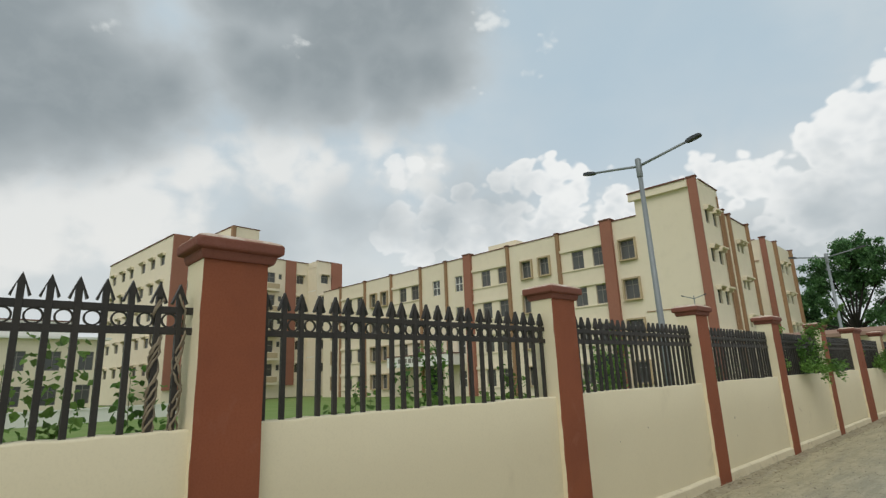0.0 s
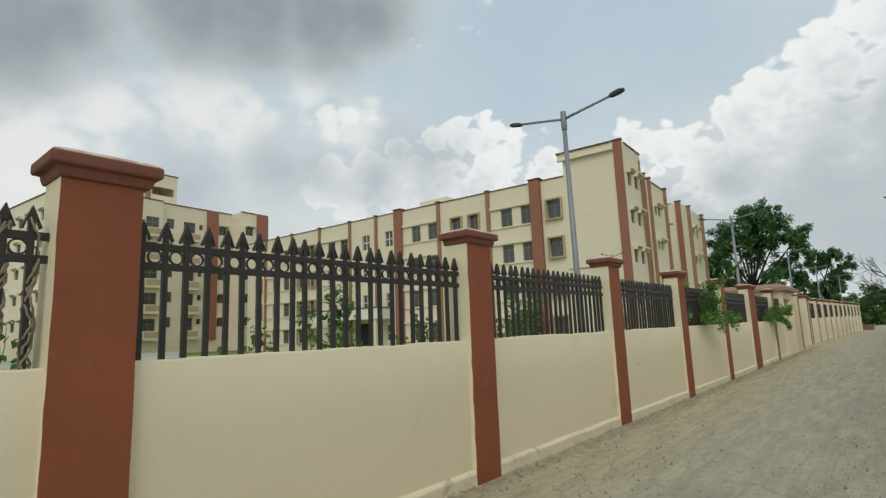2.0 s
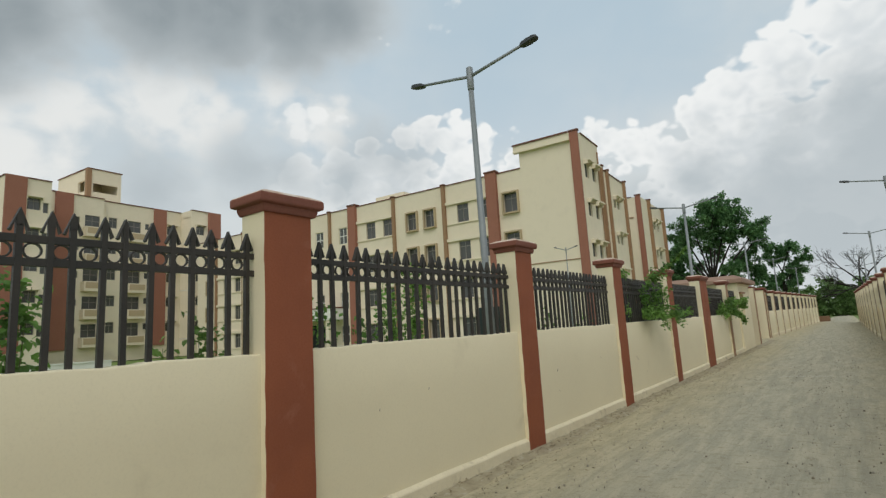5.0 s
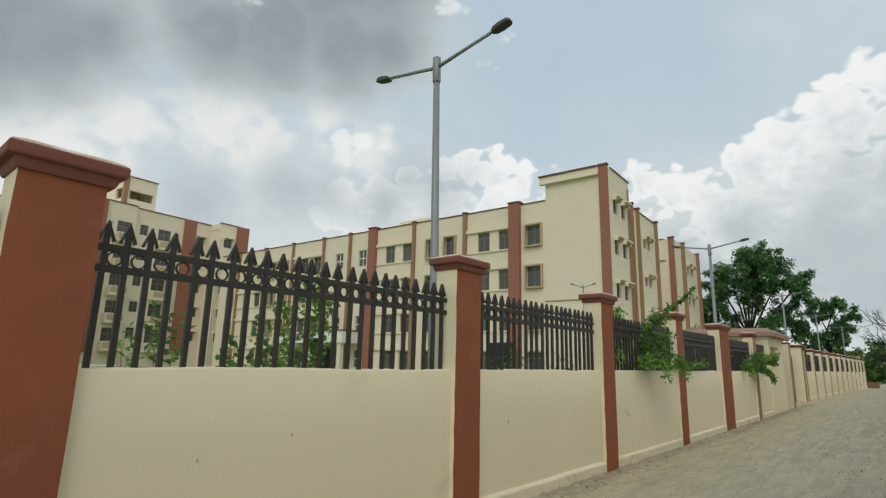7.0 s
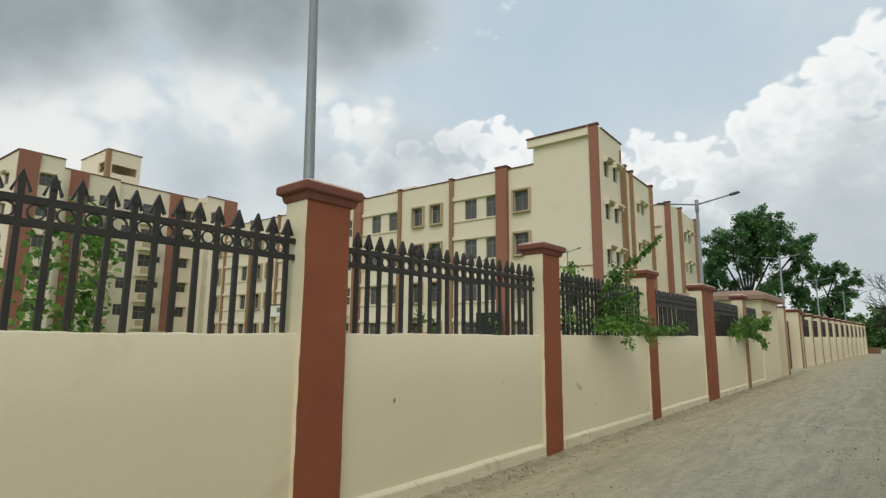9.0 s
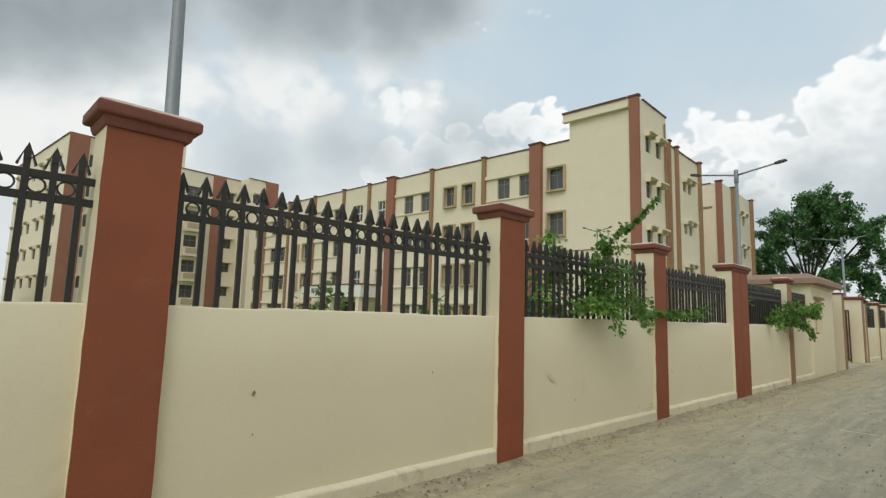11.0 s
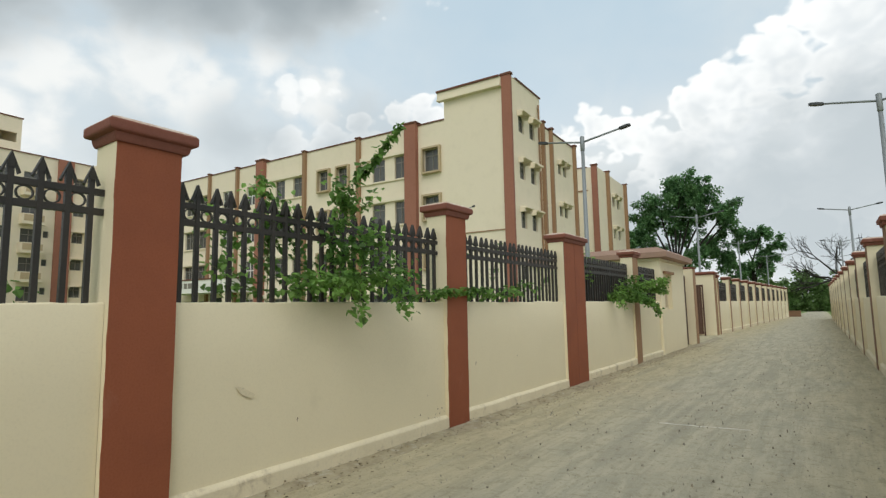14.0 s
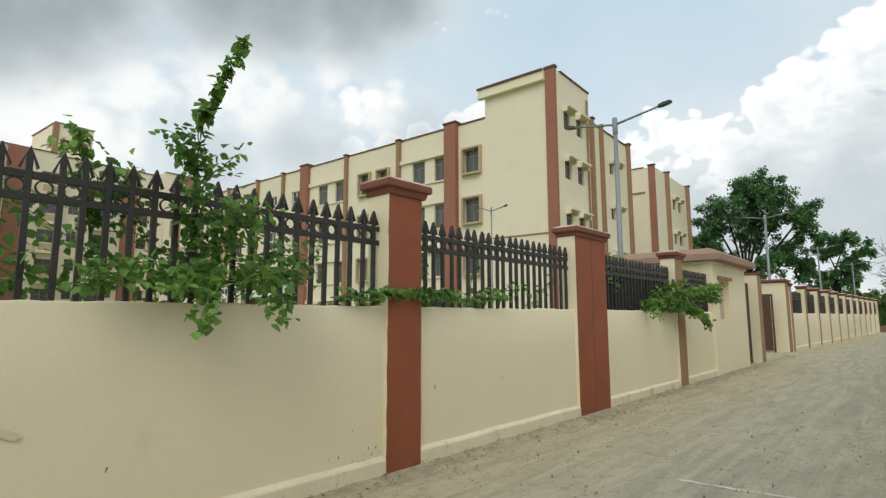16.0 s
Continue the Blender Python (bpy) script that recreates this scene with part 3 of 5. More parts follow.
def gate_pier(name, x0, x1, y0, y1, top, label, lip=1.0):
    root = thing(name, pose((x0 + x1) / 2, (y0 + y1) / 2, 0), label, "gate pillar", "gate pillars")
    a, b = (x1 - x0) / 2, (y1 - y0) / 2
    part("shaft", boxes((-a, a - 0.004, -b, b, -0.05, top), bevel=0.008), CREAM, root)
    part("painted_face", boxes((a - 0.01, a, -b + 0.002, b - 0.002, -0.05, top)), TAN, root, "brown painted face")
    cap = bmesh.new()
    rings(cap, [square((0, 0), a + o * lip, b + o * lip, top + z * lip) for o, z in ((-0.01, -0.02), (0.03, -0.02), (0.06, 0.03), (0.10, 0.035), (0.10, 0.09), (0.0, 0.125))])
    part("cap", cap, CAP_RED, root)
    return root


gate_pier("gate_pillar", -0.70, 0.0, 27.5, 27.95, 2.60, "cream gate pillar with a narrow brown lane-side face", 0.45)
gate_pier("gate_pillar", -1.05, -0.25, 33.4, 34.0, 2.66, "broad cream gate pillar with stepped red-brown cap")


def gate_leaf(m, label):
    root = thing("gate_leaf", m, label, "gate", "gate leaves")
    part("frame", boxes((0, 0.06, -0.02, 0.02, 0.0, 2.2), (2.54, 2.6, -0.02, 0.02, 0.08, 2.2), (0.06, 2.54, -0.02, 0.02, 0.08, 0.14), (0.06, 2.54, -0.02, 0.02, 1.15, 1.21), (0.06, 2.54, -0.02, 0.02, 2.14, 2.2)), GATE, root)
    bar = mesh_of(boxes((-0.049, 0.049, -0.012, 0.012, 0.14, 2.14)), "slat", GATE)
    for i in range(24):
        part("slat", bar, None, root).location = (0.13 + i * 0.102, 0, 0)


gate_leaf(pose(-0.62, 32.95, 0, 0, 0, 180), "brown sheet-metal gate leaf standing open inside the gateway")
wicket = thing("wicket_gate", pose(-0.28, 26.06, 0, 0, 0, 90), "narrow dark iron wicket gate beside the guard room", "gate")
part("frame", boxes((0.0, 0.05, -0.02, 0.02, 0.0, 2.35), (1.39, 1.44, -0.02, 0.02, 0.0, 2.35), (0.05, 1.39, -0.02, 0.02, 2.29, 2.35), (0.05, 1.39, -0.02, 0.02, 0.06, 0.12)), GATE, wicket)
for i in range(13):
    part("slat", boxes((0.055 + i * 0.103, 0.15 + i * 0.103, -0.008, 0.008, 0.12, 2.29)), GATE, wicket)


apron = part("gate_apron", boxes((-7.0, -0.2, 26.0, 34.2, -0.02, 0.006)), ROAD)
tagged(apron, "dusty concrete apron through the gateway", "pavement", kind="structure")


def beyond(y):
    """Lane-side face of the wall past the gate, which leans gently towards the lane."""
    return -0.25 + (y - 34.0) * 0.036


TURN = -math.degrees(math.atan(0.036))
SPAN = 2.85
FAR_PILLAR = [mesh_of(boxes((-0.29, -0.004, -0.16, 0.16, -0.05, 2.545)), "shaft", CREAM), mesh_of(boxes((-0.01, 0.0, -0.158, 0.158, -0.05, 2.545)), "painted_face", TAN), *pillar_meshes(0.32)[2:]]
for i in range(12):
    y = 34.35 + i * SPAN
    pillar(y, beyond(y), group="wall pillars past the gate", mesh=FAR_PILLAR, label="cream wall pillar with a narrow brown face and moulded cap").rotation_euler = (0, 0, radians(TURN))
    if i < 11:
        w = wall_panel("boundary_wall", 0.2, SPAN - 0.2)
        w.matrix_world = pose(beyond(y), y, 0, 0, 0, TURN)
        f = fence_panel(0.21, SPAN - 0.21)
        f.matrix_world = pose(beyond(y), y, 0, 0, 0, TURN) @ pose(-0.145, 0.21, 0)
low = thing("low_end_wall", pose(beyond(66.3) + 0.5, 67.0, 0), "short low brown wall ending the row of pillars", "wall", kind="structure")
part("plaster", boxes((-0.6, 0.35, -0.4, 0.4, -0.05, 0.55), bevel=0.02), DULL_BROWN, low)

# ---- the wall across the lane ----
for i in range(-6, 13):
    y = 14.4 + i * 3.65
    pillar(y, road_right(y) - 0.02, flip=True, group="pillars across the lane", mesh=LANE_MESH, label="cream wall pillar with brown lane-side face and red-brown cap")
    if i < 12:
        wall_panel("boundary_wall", y + 0.2, y + 3.45, flip=-1.0, base=road_right(y + 1.8) - 0.02, label="cream plastered boundary wall across the lane")
        if i >= -3:
            fence_panel(y + 0.21, y + 3.44, road_right(y + 1.8) + 0.125)

# ---- buildings ----
WINDOW_CACHE = {}


def window_meshes(w, h, kind):
    key = (round(w, 2), round(h, 2), kind)
    if key not in WINDOW_CACHE:
        t = 0.05
        u, v = (0.045, 0.5) if kind == "cross" else (0.025, 0.72)
        if kind == "cross" or w > 0.7:
            lights = [(t, w / 2 - u), (w / 2 + u, w - t)]
            rows = [(t, h * v - u), (h * v + u, h - t)]
        else:
            lights, rows = [(t, w - t)], [(t, h - t)]
        lattice = hole_wall(bmesh.new(), 0, w, 0, h, [(a, b, c, d) for a, b in lights for c, d in rows], 0.05, 0.12)
        mat = FRAME_WHITE if kind == "cross" else FRAME
        WINDOW_CACHE[key] = (mesh_of(lattice, "window", mat), mesh_of(boxes((t * 0.5, w - t * 0.5, 0.142, 0.148, t * 0.5, h - t * 0.5)), "pane", GLASS))
    return WINDOW_CACHE[key]


SURROUND = {}


def surround_mesh(w, h, kind):
    """box: a projecting four-sided surround; chajja: a short sunshade slab over the opening."""
    key = (round(w, 2), round(h, 2), kind)
    if key not in SURROUND:
        if kind == "box":
            t, d = 0.11, 0.22
            me = mesh_of(boxes((-t, 0, -d, 0.01, -t, h + t), (w, w + t, -d, 0.01, -t, h + t), (0, w, -d, 0.01, h, h + t), (0, w, -d - 0.06, 0.01, -t, 0)), "surround", TAN_PALE)
        else:
            me = mesh_of(boxes((-0.15, w + 0.15, -0.45, 0.01, h + 0.02, h + 0.12), (-0.15, -0.05, -0.3, 0.01, h - 0.18, h + 0.02), (w + 0.05, w + 0.15, -0.3, 0.01, h - 0.18, h + 0.02)), "sunshade", FAR_CREAM)
        SURROUND[key] = me
    return SURROUND[key]


TAN_PALE = material("tan_surround_paint", (0.50, 0.39, 0.25), (0.42, 0.33, 0.21), 0.88, 0.8, 10, 0.4, 0.0)


def facade(root, m, x0, x1, z0, z1, windows, label="", thick=0.25):
    """A pierced wall at the pose m under root, with its windows: (x, z, w, h, kind, extra)."""
    wall = part("wall", hole_wall(bmesh.new(), x0, x1, z0, z1, [(x, x + w, z, z + h) for x, z, w, h, *_ in windows], thick), FAR_CREAM, root, label)
    wall.matrix_basis = m
    for x, z, w, h, kind, extra in windows:
        frame_mesh, pane_mesh = window_meshes(w, h, kind)
        win = part("window", frame_mesh, None, root)
        win.matrix_basis = m @ pose(x, 0, z)
        part("pane", pane_mesh, None, win)
        if extra:
            part("surround" if extra == "box" else "sunshade", surround_mesh(w, h, extra), None, win)


def strip(root, name, m, items, mat, label=""):
    for it in items:
        part(name, boxes(it), mat, root, label).matrix_basis = m


def college_block():
    """Four storeys; local x runs along the front (0 at the corner tower, negative away from the lane), local y into the block."""
    root = thing("college_building", pose(-10.0, 33.6, 0, 0, 0, 3.0), "four-storey cream building with terracotta pilasters and a corner tower", "building")
    front = Matrix.Identity(4)
    rows = [9.72, 6.75, 3.78, 0.81]
    win = []
    plain = [(7.42, 8.35), (9.15, 10.2), (16.85, 17.85), (18.75, 19.8), (28.4, 29.5), (30.3, 31.4), (38.0, 39.0), (40.0, 41.0)]
    boxed = [(4.86, 6.02), (12.32, 13.32), (14.13, 15.15), (33.4, 34.4), (35.3, 36.3), (43.0, 44.0)]
    cross = [(22.2, 23.2), (25.25, 26.3)]
    for z in rows:
        for a, b in plain:
            win.append((-b, z, b - a, 1.45, "plain", ""))
        for a, b in boxed:
            win.append((-b, z + 0.02, b - a, 1.46, "plain", "box"))
        for a, b in cross:
            win.append((-b, z, b - a, 1.5, "cross", ""))
    facade(root, front, -46.0, -4.5, -0.1, 12.85, win)
    facade(root, front, -4.5, 0.0, -0.1, 14.55, [])
    side = pose(0, 0, 0, 0, 0, 90)
    swin = [(x, z, 0.78, 1.08, "plain", "chajja") for z in (11.5, 8.72, 5.85, 2.9) for x in (0.95, 2.55)] + [(x, z, 0.55, 0.8, "plain", "chajja") for z in (10.3, 7.4, 4.5, 1.6) for x in (7.3, 8.3)]
    facade(root, side, 0.25, 4.3, -0.1, 14.55, [w for w in swin if w[0] < 4])
    facade(root, side, 4.3, 10.6, -0.1, 12.85, [w for w in swin if w[0] > 4])
    part("wall", boxes((-46.0, -0.25, 10.35, 10.6, -0.1, 12.85)), FAR_CREAM, root)
    part("wall", boxes((-46.0, -45.75, 0.25, 10.35, -0.1, 12.85)), FAR_CREAM, root)
    part("wall", boxes((-4.5, -0.25, 4.05, 4.3, 12.0, 14.55)), FAR_CREAM, root)
    part("wall", boxes((-4.5, -4.25, 0.25, 4.05, 12.0, 14.55)), FAR_CREAM, root)
    part("roof", boxes((-45.75, -0.25, 0.25, 10.35, 11.85, 12.0)), FAR_CREAM, root)
    part("tower_roof", boxes((-4.25, -0.25, 0.25, 4.05, 14.0, 14.12)), FAR_CREAM, root)
    for z in (2.6, 5.6, 8.6):
        part("floor_slab", boxes((-45.7, -0.3, 0.3, 10.3, z, z + 0.12)), WHITE, root)
    wide = [(6.47, 7.35), (20.88, 21.76)]
    thin = [(11.2, 11.5), (16.42, 16.7), (24.15, 24.42), (27.85, 28.1), (32.55, 32.8), (37.25, 37.5), (42.1, 42.35)]
    for a, b in wide:
        part("pilaster", boxes((-b, -a, -0.32, 0.004, -0.1, 13.0)), FAR_RED, root, "wide terracotta pilaster")
        part("coping", boxes((-b - 0.06, -a + 0.06, -0.38, 0.3, 13.0, 13.1)), COPING, root)
    for a, b in thin:
        part("pilaster", boxes((-b, -a, -0.22, 0.004, -0.1, 12.9)), TAN, root, "thin brown pilaster")
        part("coping", boxes((-b - 0.05, -a + 0.05, -0.28, 0.28, 12.9, 13.0)), COPING, root)
    part("pilaster", boxes((-0.55, 0.03, -0.08, 0.12, -0.1, 14.62)), FAR_RED, root, "terracotta corner pilaster")
    part("coping", boxes((-0.6, 0.08, -0.12, 0.18, 14.62, 14.75)), COPING, root)
    edges = [4.5] + sorted(x for p in wide + thin for x in p) + [46.0]
    for a, b in zip(edges[::2], edges[1::2]):
        part("coping", boxes((-b, -a, -0.06, 0.3, 12.85, 12.93)), COPING, root)
    part("cornice", boxes((-4.85, -0.55, -0.3, 0.004, 14.0, 14.12)), FAR_CREAM, root)
    part("cornice", boxes((-4.85, -0.55, -0.22, 0.004, 14.12, 14.42)), FAR_CREAM, root)
    part("coping", boxes((-4.9, -0.6, -0.3, 0.3, 14.55, 14.66)), COPING, root)
    part("parapet", boxes((-4.85, -0.55, -0.22, 0.004, 14.42, 14.55)), FAR_CREAM, root)
    # bands over the paired windows
    for z in rows:
        for a, b in ((7.37, 11.2), (16.7, 20.86), (28.1, 32.55), (37.5, 42.1)):
            part("ledge", boxes((-b, -a, -0.16, 0.004, z + 1.5, z + 1.75)), FAR_CREAM, root)
            part("ledge", boxes((-b, -a, -0.10, 0.004, z - 0.12, z - 0.04)), FAR_CREAM, root)
    part("string_course", boxes((-4.6, -0.55, -0.05, 0.004, 5.68, 5.74)), TAN, root)
    # flank: pilasters and copings
    for a, b, top, mat in ((4.3, 4.55, 13.0, TAN), (5.75, 5.97, 12.95, TAN), (10.35, 10.62, 12.95, TAN)):
        part("pilaster", boxes((-0.004, 0.22, a, b, -0.1, top)), mat, root)
        part("coping", boxes((-0.3, 0.28, a - 0.06, b + 0.06, top, top + 0.1)), COPING, root)
    for a, b, z in ((4.61, 5.69, 12.85), (6.03, 10.29, 12.85)):
        part("coping", boxes((-0.3, 0.06, a, b, z, z + 0.08)), COPING, root)
    part("coping", boxes((-0.3, 0.06, 0.6, 4.36, 14.55, 14.64)), COPING, root)
    part("drainpipe", tube(bmesh.new(), [(0.08, 3.9, -0.1), (0.08, 3.9, 14.0)], [0.055, 0.055], 8), TAN, root)
    part("water_tank_room", boxes((-22.0, -18.5, 4.0, 8.0, 12.0, 14.6)), FAR_CREAM, root)
    # entrance porch
    part("porch_canopy", boxes((-31.0, -22.3, -2.2, 0.0, 2.85, 3.05), (-31.0, -22.3, -2.2, -2.05, 3.05, 3.85), (-31.0, -30.8, -2.05, 0.0, 3.05, 3.85), (-22.5, -22.3, -2.05, 0.0, 3.05, 3.85)), WHITE, root, "white porch canopy")
    part("porch_band", boxes((-31.06, -22.24, -2.26, -0.33, 3.85, 3.95)), COPING, root)
    for x in (-30.7, -26.9, -23.0):
        part("porch_column", boxes((x, x + 0.4, -2.1, -1.7, -0.1, 2.85)), FAR_CREAM, root)
    for x, w in ((-29.3, 0.5), (-28.7, 0.7), (-27.8, 0.45), (-27.25, 0.6), (-26.5, 0.5)):
        part("lettering", boxes((x, x + w, -2.215, -2.2, 3.22, 3.64)), FRAME, root, "dark unreadable sign lettering")
    # No opening here: a dark sheet on the wall stands for the doorway's shade.
    part("doorway", boxes((-27.4, -25.4, -0.012, 0.004, 0.0, 2.5)), BOARD_AND_DOOR_SHADE, root, "flat dark sheet for the shade in the entrance doorway")
    part("notice_board", boxes((-8.6, -6.6, -0.9, -0.8, 0.9, 2.9), (-8.5, -8.4, -0.88, -0.82, -0.05, 0.9), (-6.8, -6.7, -0.88, -0.82, -0.05, 0.9)), BOARD_AND_DOOR_SHADE, root, "dark green board on two legs")


def rear_block():
    root = thing("college_building", pose(-11.0, 50.3, 0, 0, 0, 3.0), "rear four-storey cream block with terracotta corner pilaster", "building")
    front = Matrix.Identity(4)
    rows = [10.2, 7.3, 4.4, 1.5]
    facade(root, front, -16, 0, -0.1, 12.9, [(x, z, 0.9, 1.4, "plain", "chajja") for z in rows for x in (-12.0, -8.0, -4.4)])
    side = pose(0, 0, 0, 0, 0, 90)
    facade(root, side, 0.25, 9.0, -0.1, 12.9, [(x, z, 0.7, 1.0, "plain", "chajja") for z in rows for x in (4.6, 6.2)])
    part("wall", boxes((-16, -0.25, 8.75, 9.0, -0.1, 12.9)), FAR_CREAM, root)
    part("wall", boxes((-16, -15.75, 0.25, 8.75, -0.1, 12.9)), FAR_CREAM, root)
    part("roof", boxes((-15.75, -0.25, 0.25, 8.75, 11.9, 12.05)), FAR_CREAM, root)
    for z in (2.8, 5.8, 8.8):
        part("floor_slab", boxes((-15.7, -0.3, 0.3, 8.7, z, z + 0.12)), WHITE, root)
    part("pilaster", boxes((-0.42, 0.04, -0.1, 0.12, -0.1, 13.0)), FAR_RED, root)
    part("coping", boxes((-0.48, 0.1, -0.16, 0.18, 13.0, 13.1)), COPING, root)
    for a, b in ((2.7, 2.95), (8.8, 9.05)):
        part("pilaster", boxes((-0.004, 0.3, a, b, -0.1, 12.95)), TAN, root)
        part("coping", boxes((-0.3, 0.36, a - 0.05, b + 0.05, 12.95, 13.05)), COPING, root)
    part("coping", boxes((-16, -0.8, -0.06, 0.3, 12.9, 12.98)), COPING, root)
    part("string_course", boxes((-16, -0.75, -0.08, 0.004, 10.9, 11.0)), TAN, root)


def hostel():
    """Five storeys above low stilts; local x along the front that faces the lane, local y into the block."""
    root = thing("hostel_building", pose(-56.75, 13.3, 0.36, 0, 0, 95.0), "tall cream hostel block with wide terracotta strips and balconies", "building")
    rows = [14.6 - 2.95 * k for k in range(5)]

    def bay(x0, x1, y, top, windows, red):
        m = pose(0, y, 0)
        facade(root, m, x0, x1, -0.3, top, windows)
        for a, b in red:
            part("pilaster", boxes((a, b, y - 0.25, y + 0.004, 1.2, top + 0.05)), FAR_RED, root, "wide terracotta strip")
        part("coping", boxes((x0, x1, y - 0.1, y + 0.3, top, top + 0.1)), COPING, root)

    def side_wall(x, y0, y1, top):
        part("wall", boxes((x - 0.25, x, y0, y1, -0.3, top)), FAR_CREAM, root)
        part("coping", boxes((x - 0.3, x + 0.05, y0, y1, top, top + 0.1)), COPING, root)

    bay(0.0, 3.7, 0.0, 17.55, [(1.75, z, 1.1, 1.15, "plain", "chajja") for z in rows] + [(3.05, z - 0.2, 0.45, 1.0, "plain", "") for z in rows], [(-0.05, 1.62)])
    side_wall(3.7, 0.25, 3.5, 17.55)
    bay(3.7, 10.2, 3.5, 17.6, [(7.3, z, 0.5, 0.7, "plain", "") for z in rows] + [(8.3, z - 1.2, 1.5, 2.2, "plain", "") for z in rows], [(5.4, 7.05)])
    side_wall(10.2, 3.75, 8.0, 17.6)
    bay(10.2, 19.6, 4.1, 17.55, [(13.1, z - 1.1, 1.5, 2.2, "plain", "") for z in rows] + [(15.1, z + 0.3, 0.5, 0.7, "plain", "") for z in rows] + [(17.8, z, 1.1, 1.15, "plain", "chajja") for z in rows] + [(11.0, z, 0.9, 1.2, "plain", "") for z in rows],
        [(16.1, 17.6)])
    part("wall", boxes((19.6, 19.85, 2.15, 4.1, -0.3, 17.6)), FAR_CREAM, root)
    bay(19.6, 23.6, 1.9, 17.6, [(20.25, z, 1.15, 1.15, "plain", "chajja") for z in rows], [(21.9, 23.6)])
    for k, z in enumerate(rows):
        for x0, x1, y in ((8.1, 10.0, 3.5), (12.9, 14.9, 4.1)):
            part("balcony", boxes((x0, x1, y - 0.9, y, z - 1.45, z - 1.3), (x0, x1, y - 0.9, y - 0.8, z - 1.3, z - 0.4), (x0, x0 + 0.1, y - 0.8, y, z - 1.3, z - 0.4), (x1 - 0.1, x1, y - 0.8, y, z - 1.3, z - 0.4)), FAR_CREAM, root)
            part("railing", boxes((x0 + 0.12, x1 - 0.12, y - 0.93, y - 0.9, z - 1.15, z - 0.5)), TAN_PALE, root, "tan railing panel")
    # left flank
    flank = pose(0, 21.0, 0, 0, 0, -90)
    facade(root, flank, 0.0, 20.75, -0.3, 17.55, [(21.0 - v - 0.7, z, 1.2, 1.2, "plain", "chajja") for z in rows for v in (2.6, 5.4, 8.4, 12.3, 15.2, 18.6)])
    part("coping", boxes((-0.1, 0.3, 0.0, 21.0, 17.55, 17.65)), COPING, root)
    part("wall", boxes((0.25, 23.6, 20.75, 21.0, -0.3, 17.55)), FAR_CREAM, root)
    part("wall", boxes((23.35, 23.6, 2.15, 20.75, -0.3, 17.55)), FAR_CREAM, root)
    part("roof", boxes((0.25, 3.45, 0.25, 20.75, 16.7, 16.85), (3.45, 10.0, 3.75, 20.75, 16.7, 16.85), (10.0, 19.6, 4.35, 20.75, 16.7, 16.85), (19.6, 23.35, 2.15, 20.75, 16.7, 16.85)), FAR_CREAM, root)
    for k in range(5):
        z = 1.7 + 2.95 * k
        part("floor_slab", boxes((0.3, 3.4, 0.3, 20.7, z, z + 0.12), (3.4, 10.0, 3.8, 20.7, z, z + 0.12), (10.0, 19.6, 4.4, 20.7, z, z + 0.12), (19.6, 23.3, 2.2, 20.7, z, z + 0.12)), WHITE, root)
    # stair tower on the roof
    part("stair_tower", hole_wall(bmesh.new(), 10.2, 13.9, 16.7, 22.1, [(10.75, 13.5, 19.4, 20.45)], 0.25, 7.5), FAR_CREAM, root)
    part("stair_tower_wall", hole_wall(bmesh.new(), -15.0, -7.75, 16.7, 22.1, [(-9.9, -8.3, 19.5, 20.8)], 0.25), FAR_CREAM, root).matrix_basis = pose(10.2, 0, 0, 0, 0, -90)
    part("stair_tower_wall", boxes((13.65, 13.9, 7.75, 15.0, 16.7, 22.1)), FAR_CREAM, root)
    part("stair_tower_wall", boxes((10.45, 13.65, 11.75, 12.0, 16.7, 22.1)), FAR_CREAM, root)
    part("stair_tower_landing", boxes((10.45, 13.65, 7.75, 11.75, 18.9, 19.05)), FAR_CREAM, root)
    part("stair_tower_roof", boxes((10.45, 13.65, 7.75, 15.0, 21.6, 21.75)), FAR_CREAM, root)
    part("stair_tower_pier", boxes((10.05, 10.55, 7.4, 7.9, 16.8, 22.1)), TAN, root)
    part("tower_coping", boxes((10.1, 14.0, 7.4, 15.1, 22.1, 22.2)), COPING, root)


def low_block():
    root = thing("annexe_building", pose(-54.5, -16.0, 0, 0, 0, 95.0), "low two-storey pale annexe with dark windows", "building")
    rows = [3.7, 0.7]
    facade(root, Matrix.Identity(4), 0, 24.0, -0.3, 6.5, [(x, z, 1.2, 1.7, "plain", "") for z in rows for x in (2, 5, 8, 11, 14, 16.8, 19.4, 22.0)])
    part("wall", boxes((23.75, 24.0, 0.25, 9.0, -0.3, 6.5), (0, 0.25, 0.25, 9.0, -0.3, 6.5), (0.25, 23.75, 8.75, 9.0, -0.3, 6.5)), FAR_CREAM, root)
    part("cornice", boxes((-0.3, 24.4, -0.5, 9.2, 6.5, 6.7)), WHITE, root)
    part("upper_room", boxes((1.0, 22.0, 2.0, 8.5, 6.7, 8.3)), WHITE, root)
    part("coping", boxes((0.9, 22.1, 1.9, 8.6, 8.3, 8.4)), COPING, root)


college_block()
rear_block()
hostel()
low_block()

# low white compound wall across the lawn
lw = thing("garden_wall", pose(-34.0, 0, 0, 0, 0, 6), "low white compound wall at the far edge of the lawn", "wall", kind="structure")
part("wall", boxes((-0.12, 0.12, -60, 14.5, -0.05, 0.72)), WHITE, lw)
part("coping", boxes((-0.17, 0.17, -60, 14.5, 0.72, 0.80)), WHITE, lw)

